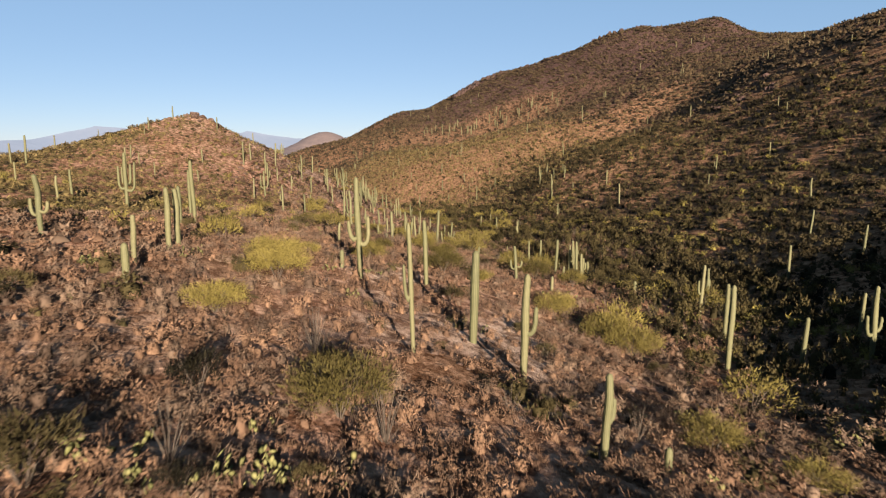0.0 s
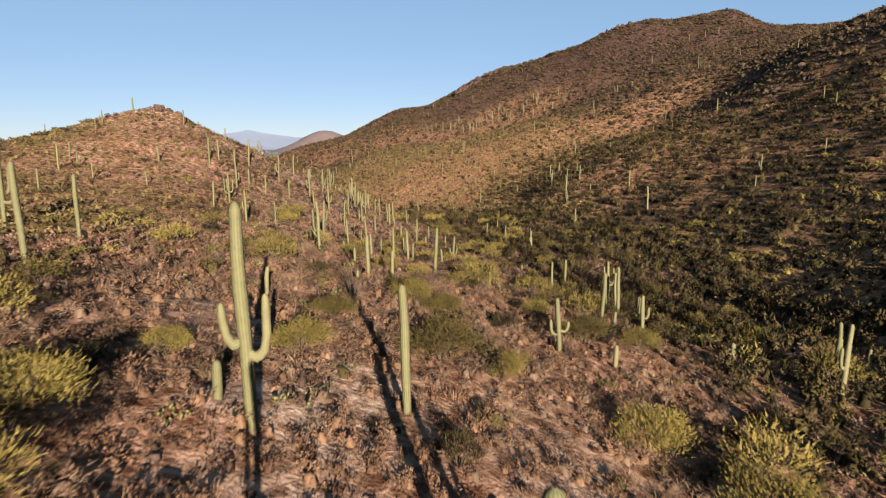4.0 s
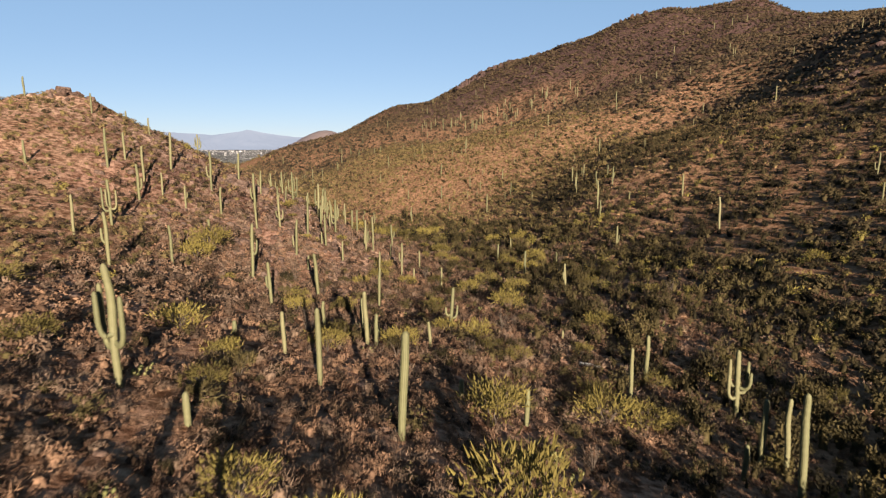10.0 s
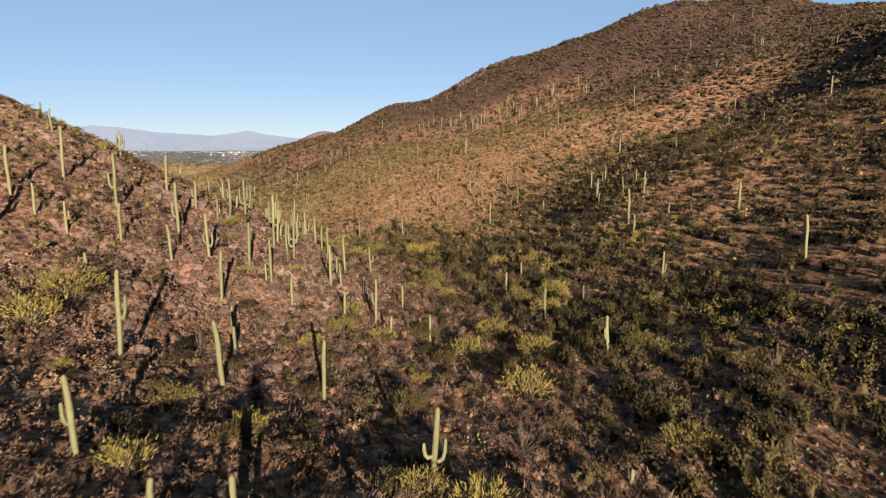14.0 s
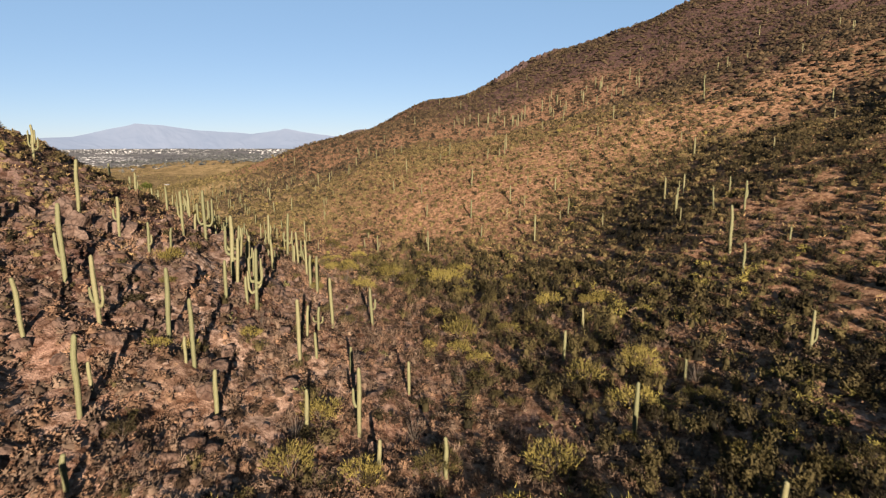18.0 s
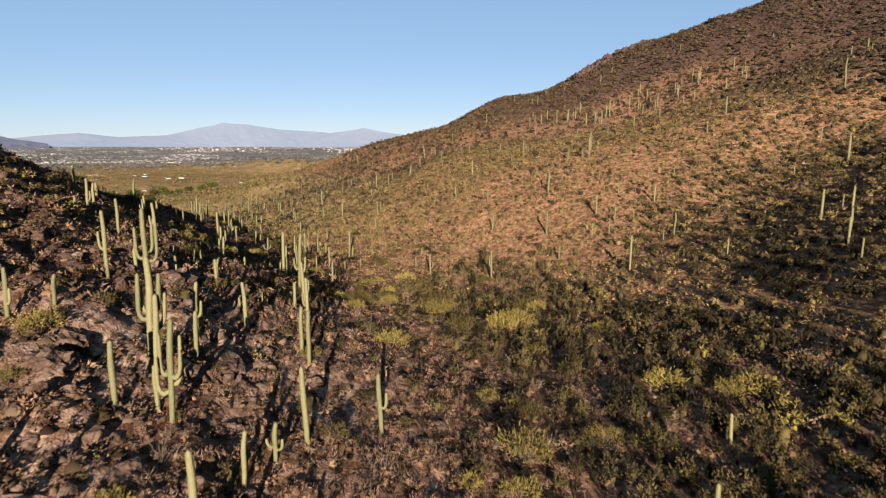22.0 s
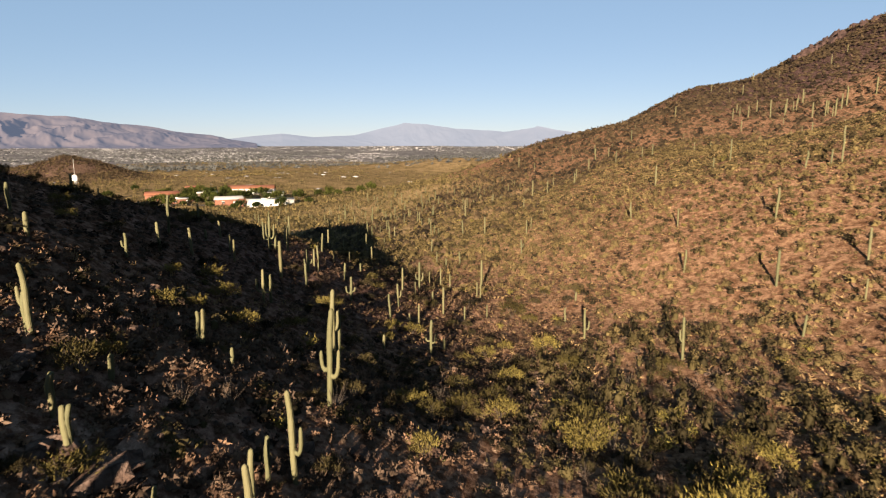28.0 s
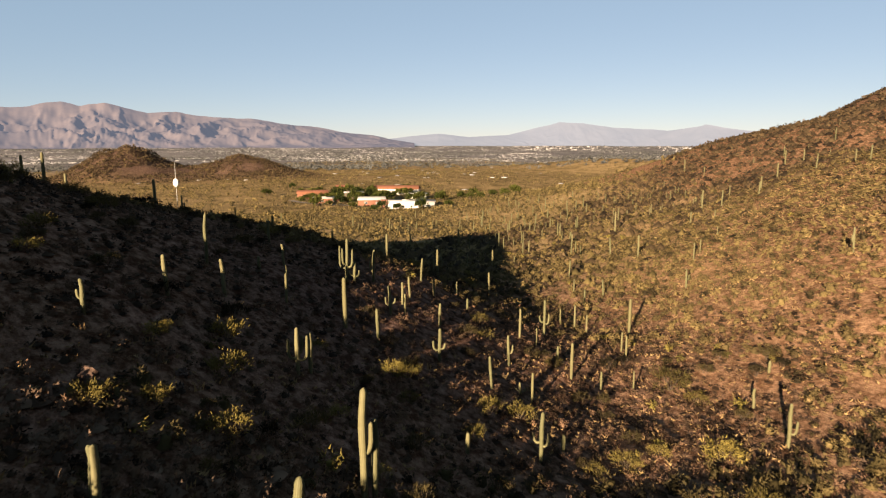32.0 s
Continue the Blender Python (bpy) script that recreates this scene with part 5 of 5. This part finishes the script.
SAGUAROS_NOSE_FOOT = [(-58.8, 286.6, 4.1, 0), (-77.8, 286.9, 6.0, 0), (-77.8, 293.5, 1.9, 0), (-46.4, 294.5, 2.2, 0), (-74.1, 294.7, 2.9, 0), (-80.0, 298.4, 2.9, 0), (-63.2, 299.2, 4.0, 0), (-42.6, 301.0, 5.2, 3), (-89.1, 302.2, 3.7, 0), (-59.4, 305.3, 4.2, 3), (-43.0, 305.9, 2.0, 0), (-76.8, 306.0, 6.1, 4), (-68.8, 306.5, 4.0, 3), (-76.4, 307.0, 3.3, 3), (-53.7, 308.0, 4.2, 0), (-71.5, 311.3, 3.3, 0), (-77.7, 311.6, 4.8, 2), (-52.4, 312.1, 1.7, 3), (-66.1, 312.9, 3.3, 0), (-72.7, 314.0, 3.4, 0), (-57.8, 317.3, 4.4, 1)]
SAGUAROS_BANK = [(-10.4, 317.7, 6.6, 1), (-74.9, 321.5, 2.8, 0), (-78.7, 322.6, 4.0, 0), (-26.2, 324.4, 5.4, 2), (4.7, 324.6, 3.4, 0), (-55.1, 325.0, 3.3, 0), (-71.5, 325.5, 2.2, 0), (-48.8, 325.9, 2.7, 0), (-63.2, 327.8, 4.8, 0), (-76.7, 329.0, 2.6, 0), (-31.7, 332.4, 3.0, 0), (-63.5, 335.2, 6.1, 3), (1.5, 339.7, 6.3, 0), (-32.4, 342.2, 1.9, 0), (14.0, 342.5, 5.4, 0), (-13.5, 348.2, 4.6, 0), (1.3, 361.6, 6.3, 0), (-70.9, 362.6, 3.8, 0), (-70.6, 370.1, 3.5, 0), (-55.7, 376.2, 4.0, 1), (-28.6, 377.3, 4.6, 1)]
SAGUAROS_OUTWASH = [(-115.8, 380.3, 3.8, 0), (-85.1, 381.3, 4.1, 0), (11.5, 382.2, 3.8, 0), (6.9, 383.3, 4.0, 0), (13.6, 383.6, 6.3, 0), (-83.5, 399.6, 5.0, 0), (-114.7, 405.6, 4.2, 0), (-112.6, 405.8, 4.2, 0), (-12.8, 407.2, 3.2, 0), (-9.0, 412.2, 6.0, 0), (-113.3, 425.0, 4.5, 0), (-71.6, 449.1, 5.1, 0), (-62.7, 454.0, 4.2, 0), (-38.8, 479.4, 5.0, 0), (-53.3, 482.1, 5.3, 0), (-76.4, 545.2, 4.8, 0), (-59.4, 551.5, 5.5, 0), (2.9, 577.5, 9.5, 0)]
SAGUAROS_FAN = [(14.5, 391.4, 6.0, 0), (93.3, 401.1, 10.3, 0)]
for row in SAGUAROS_SPUR_SOUTH + SAGUAROS_SPUR_CREST + SAGUAROS_SADDLE + SAGUAROS_FLANK + SAGUAROS_KNOLL_FOOT + SAGUAROS_LEDGES + SAGUAROS_NOSE + SAGUAROS_WASH + SAGUAROS_NORTH_SLOPE + SAGUAROS_FAN + SAGUAROS_NOSE_TOP + SAGUAROS_NOSE_FOOT + SAGUAROS_BANK + SAGUAROS_OUTWASH:
    saguaro(*row)
saguaro(-1.45, 31.3, 7.4, 1, 180, girth=0.58)
saguaro(2.2, 38.9, 6.5, 0, 0, girth=1.2)
x, y = scatter(1500, -160, 330, 120, 700, lambda x, y: (off_way(x, y) > 70) * (0.1 + 0.35 * patchy(x, y, 60, 190, 0.0, 0.2)) * (1 - 0.8 * smooth(90, 150, ground(x, y))), 50)
g = np.random.default_rng(56)
a = g.uniform(-15, 110, 44)
x, y = np.r_[x, a], np.r_[y, brow(a) - g.uniform(4, 45, 44)]
slim = [column(1.0, 0.05, 4, 4, 90 + k, path=[(0, 0, -0.05), (0.01, 0, 1.0)]) for k in range(3)]
joined("distant_saguaros", slim, x, y, np.r_[sizes(len(x) - 44, 2.8, 6.5, 51), g.uniform(4.5, 8.5, 44)], CACTUS, "slender saguaros standing over the far slopes", "saguaros", tall=np.ones(len(x)), seed=52)
x, y = scatter(800, -260, -90, 400, 545, lambda x, y: 0.4 * patchy(x, y, 40, 191) * (1 - smooth(-95, -60, x)), 53)
joined("fan_saguaros", slim, x, y, sizes(len(x), 2.5, 5.5, 54), CACTUS, "crowded saguaros below the houses", "saguaros", tall=np.ones(len(x)), seed=55)

# ---- houses below the spur ----


def box(x0, x1, y0, y1, z0, z1):
    v = np.array([(x, y, z) for z in (z0, z1) for x, y in ((x0, y0), (x1, y0), (x1, y1), (x0, y1))], float)
    f = np.array([(3, 2, 1, 0), (4, 5, 6, 7), (0, 1, 5, 4), (1, 2, 6, 5), (2, 3, 7, 6), (3, 0, 4, 7)])
    return v, f


def gable(w, d, z0, rise, over):
    v = np.array([(-w / 2 - over, -d / 2 - over, z0), (w / 2 + over, -d / 2 - over, z0), (w / 2 + over, d / 2 + over, z0), (-w / 2 - over, d / 2 + over, z0),
                  (-w / 2 - over * 0.3, 0, z0 + rise), (w / 2 + over * 0.3, 0, z0 + rise)] +
                 [(-w / 2 - over, -d / 2 - over, z0 - 0.25), (w / 2 + over, -d / 2 - over, z0 - 0.25), (w / 2 + over, d / 2 + over, z0 - 0.25), (-w / 2 - over, d / 2 + over, z0 - 0.25)], float)
    f = np.array([(0, 1, 5, 4), (2, 3, 4, 5), (1, 2, 5, 5), (3, 0, 4, 4), (6, 7, 1, 0), (7, 8, 2, 1), (8, 9, 3, 2), (9, 6, 0, 3), (9, 8, 7, 6)])
    return v, f


def merge(pieces):
    vs, fs, n = [], [], 0
    for v, f in pieces:
        vs.append(v)
        fs.append(f + n)
        n += len(v)
    return np.concatenate(vs), np.concatenate(fs)


def house(x, y, z, turn, w, d, h, walls, roof, pitched, windows, label):
    """A low house: walls, a flat or pitched roof, windows and a door on its near side."""
    top = new("house")
    wall = part("wall", mesh_of("house_wall", *merge([box(-w / 2, w / 2, -d / 2, d / 2, -2.5, h)]), walls), top)
    if pitched:
        part("roof", mesh_of("house_roof", *gable(w, d, h + 0.25, pitched, 0.8), roof), top)
    else:
        part("roof", mesh_of("house_roof", *merge([box(-w / 2 - 0.7, w / 2 + 0.7, -d / 2 - 0.9, d / 2 + 0.7, h, h + 0.45), box(-w * 0.2, -w * 0.05, -1, 1.2, h + 0.45, h + 1.1)]), roof), top)
    for k in range(windows):
        cx = -w / 2 + w * (k + 0.7) / (windows + 0.4)
        win = part("window", mesh_of("window_frame", *box(cx - 1.0, cx + 1.0, -d / 2 - 0.1, -d / 2 + 0.05, 0.8, 2.4), WHITE), top)
        part("pane", mesh_of("window_pane", *box(cx - 0.85, cx + 0.85, -d / 2 - 0.14, -d / 2 + 0.02, 0.95, 2.25), GLASS), win)
    part("door", mesh_of("house_door", *box(w / 2 - 2.4, w / 2 - 1.4, -d / 2 - 0.08, -d / 2 + 0.05, 0, 2.1), TWIG), top, "brown wooden door")
    top.matrix_basis = pose(x, y, z, 0, 0, turn)
    return tagged(top, label, "house", "houses below the spur")


HOUSES = [
    (-308, 556, 44, 32, 13, 4.6, WHITE, ROOFGREY, 0, 5, "long white plastered house with a pale flat roof"),
    (-402, 634, 36, 40, 14, 4.4, WHITE, TERRACOTTA, 2.8, 5, "long cream house under a terracotta roof"),
    (-340, 548, 46, 19, 12, 3.6, BRICK, ROOFGREY, 1.8, 2, "brick house with a pale grey pitched roof"),
    (-327, 551, 40, 8, 11, 4.2, BRICK, TERRACOTTA, 1.0, 1, "small red brick house beside the white one"),
    (-379, 539, 52, 21, 11, 3.0, BRICK, ROOFGREY, 0, 2, "low brick house with a pale flat roof"),
    (-433, 565, 54, 25, 14, 4.0, BRICK, TERRACOTTA, 2.4, 3, "brick house with a red hipped roof among trees"),
    (-395, 578, 48, 15, 12, 4.2, TWIG, ROOFGREY, 0, 2, "dark timber house with a grey flat roof"),
    (-463, 622, 50, 12, 10, 3.6, BRICK, TERRACOTTA, 1.6, 1, "small brick house with a red roof behind trees"),
    (-352, 610, 40, 12, 10, 3.4, WHITE, ROOFGREY, 0, 2, "small white house behind the long white one"),
]
for hx, hy, ht, hw, hd, hh, wm, rm, rise, wins, words in HOUSES:
    house(hx, hy, float(ground(hx, hy)[0]) + 0.6, ht, hw, hd, hh, wm, rm, rise, wins, words)
drive_v, drive_f = [], []
for k, (a, b) in enumerate([(-262, 548), (-278, 546), (-298, 541), (-320, 535), (-350, 530), (-385, 525), (-430, 540)]):
    for side in (-3.0, 3.0):
        drive_v.append((a, b + side, float(ground(a, b + side)[0]) + 0.5))
    if k:
        drive_f.append((2 * k - 2, 2 * k, 2 * k + 1, 2 * k - 1))
tagged(new("driveway", mesh_of("driveway", drive_v, drive_f, ASPHALT)), "pale gravel driveway in front of the houses", "road", kind="structure")


def car(x, y, turn, material, label):
    top = new("car")
    z = float(ground(x, y)[0]) + 0.55
    part("body", mesh_of("car_body", *merge([box(-2.2, 2.2, -0.9, 0.9, 0.3, 0.95)]), material), top)
    part("cabin", mesh_of("car_cabin", *merge([box(-1.2, 1.1, -0.8, 0.8, 0.95, 1.5)]), GLASS), top)
    for a in (-1.4, 1.4):
        for b in (-0.85, 0.85):
            part("wheel", mesh_of("car_wheel", *column(0, 0.33, 6, 3, 3, path=[(a, b - 0.1, 0.33), (a, b + 0.1, 0.33)]), GLASS), top)
    top.matrix_basis = pose(x, y, z, 0, 0, turn)
    return tagged(top, label, "car", "cars by the houses")


car(-283, 546, 20, WHITE, "white car parked on the gravel driveway")
car(-325, 538, 50, STEEL, "silver car parked before the brick house")

garden_crown = [mesh_of("garden_crown", *leaf_cloud(420, 3.2, 4.6, 0.7, 16, seed=400 + k, spread=0.3), GREEN) for k in range(3)]
garden_trunk = mesh_of("garden_trunk", *stems(7, 1.8, 3.4, 0.16, seed=410), TWIG)
for k in range(80):
    a, b = -375 + rng.normal(0, 52), 585 + rng.normal(0, 34)
    if any(abs(a - h[0]) < 13 and abs(b - h[1]) < 9 for h in HOUSES):
        continue
    top = new("garden_tree")
    part("crown", garden_crown[k % 3], top)
    part("trunk", garden_trunk, top)
    s = rng.uniform(0.7, 1.35)
    top.matrix_basis = pose(a, b, float(ground(a, b)[0]) - 0.1, 0, 0, rng.uniform(0, 360)) @ Matrix.Diagonal((s, s, s, 1))
    tagged(top, "dark green garden tree beside the houses", "tree", "garden trees")

# the mast behind the spur's nose
mast = new("antenna_mast")
mz = float(ground(-142, 314)[0])
part("pole", mesh_of("mast_pole", *column(0, 0.06, 6, 5, 5, path=[(0, 0, -0.5), (0, 0, 35.0 - mz)]), STEEL), mast)
ball = bmesh.new()
bmesh.ops.create_uvsphere(ball, u_segments=16, v_segments=10, radius=0.9)
for v in ball.verts:
    v.co.y *= 0.6
    v.co.z += 30.6 - mz
dish = bpy.data.meshes.new("mast_dish")
ball.to_mesh(dish)
ball.free()
dish.materials.append(WHITE)
part("dish", dish, mast, "round white dish")
part("bracket", mesh_of("mast_bracket", *box(-0.5, 0.5, -0.1, 0.1, 30.4 - mz, 30.6 - mz), STEEL), mast)
mast.matrix_basis = pose(-142, 314, mz)
tagged(mast, "thin steel mast with a round white dish", "mast")

# ---- the city on the plain ----


def polar(az, dist):
    """A place by its bearing in degrees left of +y and its distance from the spur."""
    return -np.sin(np.radians(az)) * dist, 250 + np.cos(np.radians(az)) * dist


def town(count, seed, near, far, low, high, az0, az1):
    g = np.random.default_rng(seed)
    az, d = g.uniform(az0, az1, count), near * (far / near) ** g.uniform(0, 1, count)
    x, y = polar(az, d)
    keep = fbm(x, y, 260, 3, seed + 140) + g.uniform(-0.3, 0.3, count) > 0.02
    return x[keep], y[keep], g.uniform(low, high, keep.sum())


block = [box(-0.6, 0.6, -0.25, 0.25, -0.1, 0.13), box(-0.5, 0.5, -0.4, 0.4, -0.1, 0.17), box(-0.9, 0.9, -0.22, 0.22, -0.1, 0.1)]
tower = [box(-0.3, 0.3, -0.25, 0.25, -0.1, 0.35), box(-0.5, 0.5, -0.3, 0.3, -0.1, 0.24)]
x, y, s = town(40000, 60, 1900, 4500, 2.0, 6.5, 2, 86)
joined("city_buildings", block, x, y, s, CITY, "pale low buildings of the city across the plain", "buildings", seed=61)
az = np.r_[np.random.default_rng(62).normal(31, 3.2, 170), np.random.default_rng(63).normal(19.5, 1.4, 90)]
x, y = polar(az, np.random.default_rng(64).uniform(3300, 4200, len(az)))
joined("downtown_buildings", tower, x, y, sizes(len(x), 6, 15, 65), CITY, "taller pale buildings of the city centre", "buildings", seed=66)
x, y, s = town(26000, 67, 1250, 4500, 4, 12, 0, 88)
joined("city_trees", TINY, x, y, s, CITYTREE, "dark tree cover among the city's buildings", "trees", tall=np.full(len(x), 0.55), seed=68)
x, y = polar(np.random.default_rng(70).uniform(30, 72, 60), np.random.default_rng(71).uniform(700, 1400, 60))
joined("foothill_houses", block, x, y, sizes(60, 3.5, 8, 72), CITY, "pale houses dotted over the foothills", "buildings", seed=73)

# ---- far ranges ----


def far_range(name, az0, az1, foot, crest, profile, material, rough, seed, label):
    """A mountain range round the plain: its crest height by bearing, with spurs and gullies that run slantwise down to its foot."""
    cols, rows = int((az1 - az0) * 13), 46
    az = np.linspace(az0, az1, cols)
    tops = np.interp(az, [p[0] for p in profile], [p[1] for p in profile])
    along = np.radians(az) * foot
    vs = []
    for r in range(rows):
        f = r / (rows - 1)
        down = np.full(cols, f * (crest - foot))
        x, y = polar(az, foot + (crest - foot) * f)
        lean = along + 220 * fbm(along, down, 520, 4, seed + 1) + 0.45 * down
        spur = 1 - 1.9 * np.abs(fbm(lean, down * 0.55, 300, 2, seed + 9)) - 1.1 * np.abs(fbm(lean - 0.5 * down, down * 0.8, 120, 4, seed + 19))
        bulk = 0.5 + 1.1 * fbm(along, down, 800, 2, seed + 29)
        z = 4 + tops * f ** (1.05 - 0.5 * rough * (spur - 0.55)) * (1 + rough * (spur - 0.72 + 0.25 * (bulk - 0.5)) * 0.9 * (1 - f) ** 0.6) + tops * 0.035 * fbm(along, np.full(cols, 3.0), 90, 4, seed + 3) * f
        vs.append(np.c_[x, y, z])
    vs = np.concatenate(vs)
    i = (np.arange(rows - 1)[:, None] * cols + np.arange(cols - 1)[None, :]).ravel()
    me = mesh_of(name, vs, np.stack([i + 1, i, i + cols, i + cols + 1], 1), material)
    return tagged(new(name, me), label, "mountains", kind="backdrop")


def lone_hill(cx, cy, height, reach, label):
    """A cone-shaped hill far out on the plain, with gullies down its sides."""
    turns, rings = 72, 26
    a = np.linspace(0, 2 * np.pi, turns, endpoint=False)
    vs = []
    for r in range(rings):
        f = 1 - r / (rings - 0.5)
        x, y = cx + np.cos(a) * reach * f, cy + np.sin(a) * reach * f * 1.3
        z = height * (np.exp(-(f * 1.75) ** 2) - 0.046) * (1 + 0.5 * fbm(x, y, 150, 4, 410) * f + 0.22 * np.cos(a - 0.4) * f) - 2
        vs.append(np.c_[x, y, z])
    vs = np.concatenate(vs + [np.array([[cx, cy, height * 0.955]])])
    fs = [(r * turns + k, r * turns + (k + 1) % turns, (r + 1) * turns + (k + 1) % turns, (r + 1) * turns + k) for r in range(rings - 1) for k in range(turns)]
    top = (rings - 1) * turns
    me = mesh_of("far_hill", vs, fs + [(top + k, top + (k + 1) % turns, len(vs) - 1, len(vs) - 1) for k in range(turns)], HILLROCK)
    return tagged(new("far_hill", me), label, "hill", kind="backdrop")


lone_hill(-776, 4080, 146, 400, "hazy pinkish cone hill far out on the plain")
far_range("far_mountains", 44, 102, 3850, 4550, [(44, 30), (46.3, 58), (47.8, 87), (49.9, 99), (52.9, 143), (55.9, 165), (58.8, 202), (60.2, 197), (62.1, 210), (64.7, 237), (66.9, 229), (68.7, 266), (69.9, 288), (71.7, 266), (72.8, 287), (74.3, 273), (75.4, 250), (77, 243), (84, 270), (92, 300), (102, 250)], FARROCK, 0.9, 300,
          "rugged mauve mountain range behind the city, haze put into its colour")
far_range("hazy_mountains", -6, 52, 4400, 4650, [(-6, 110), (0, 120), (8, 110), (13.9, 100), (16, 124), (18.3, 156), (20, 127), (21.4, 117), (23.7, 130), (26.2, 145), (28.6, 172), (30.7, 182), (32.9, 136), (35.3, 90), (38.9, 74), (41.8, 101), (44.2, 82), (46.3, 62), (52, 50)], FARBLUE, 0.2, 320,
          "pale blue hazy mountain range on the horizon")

# a bleached trunk lying by the wash
log = new("fallen_trunk", mesh_of("fallen_trunk", *column(0, 0.2, 8, 8, 99, path=[(-1.6, 0.2, 0.15), (-0.5, 0, 0.3), (0.8, -0.1, 0.32), (1.7, 0.1, 0.2)]), ROOFGREY))
log.matrix_basis = pose(18, 142.6, float(ground(18, 142.6)[0]), 0, 0, -30)
tagged(log, "bleached fallen saguaro trunk lying on the ground", "log")
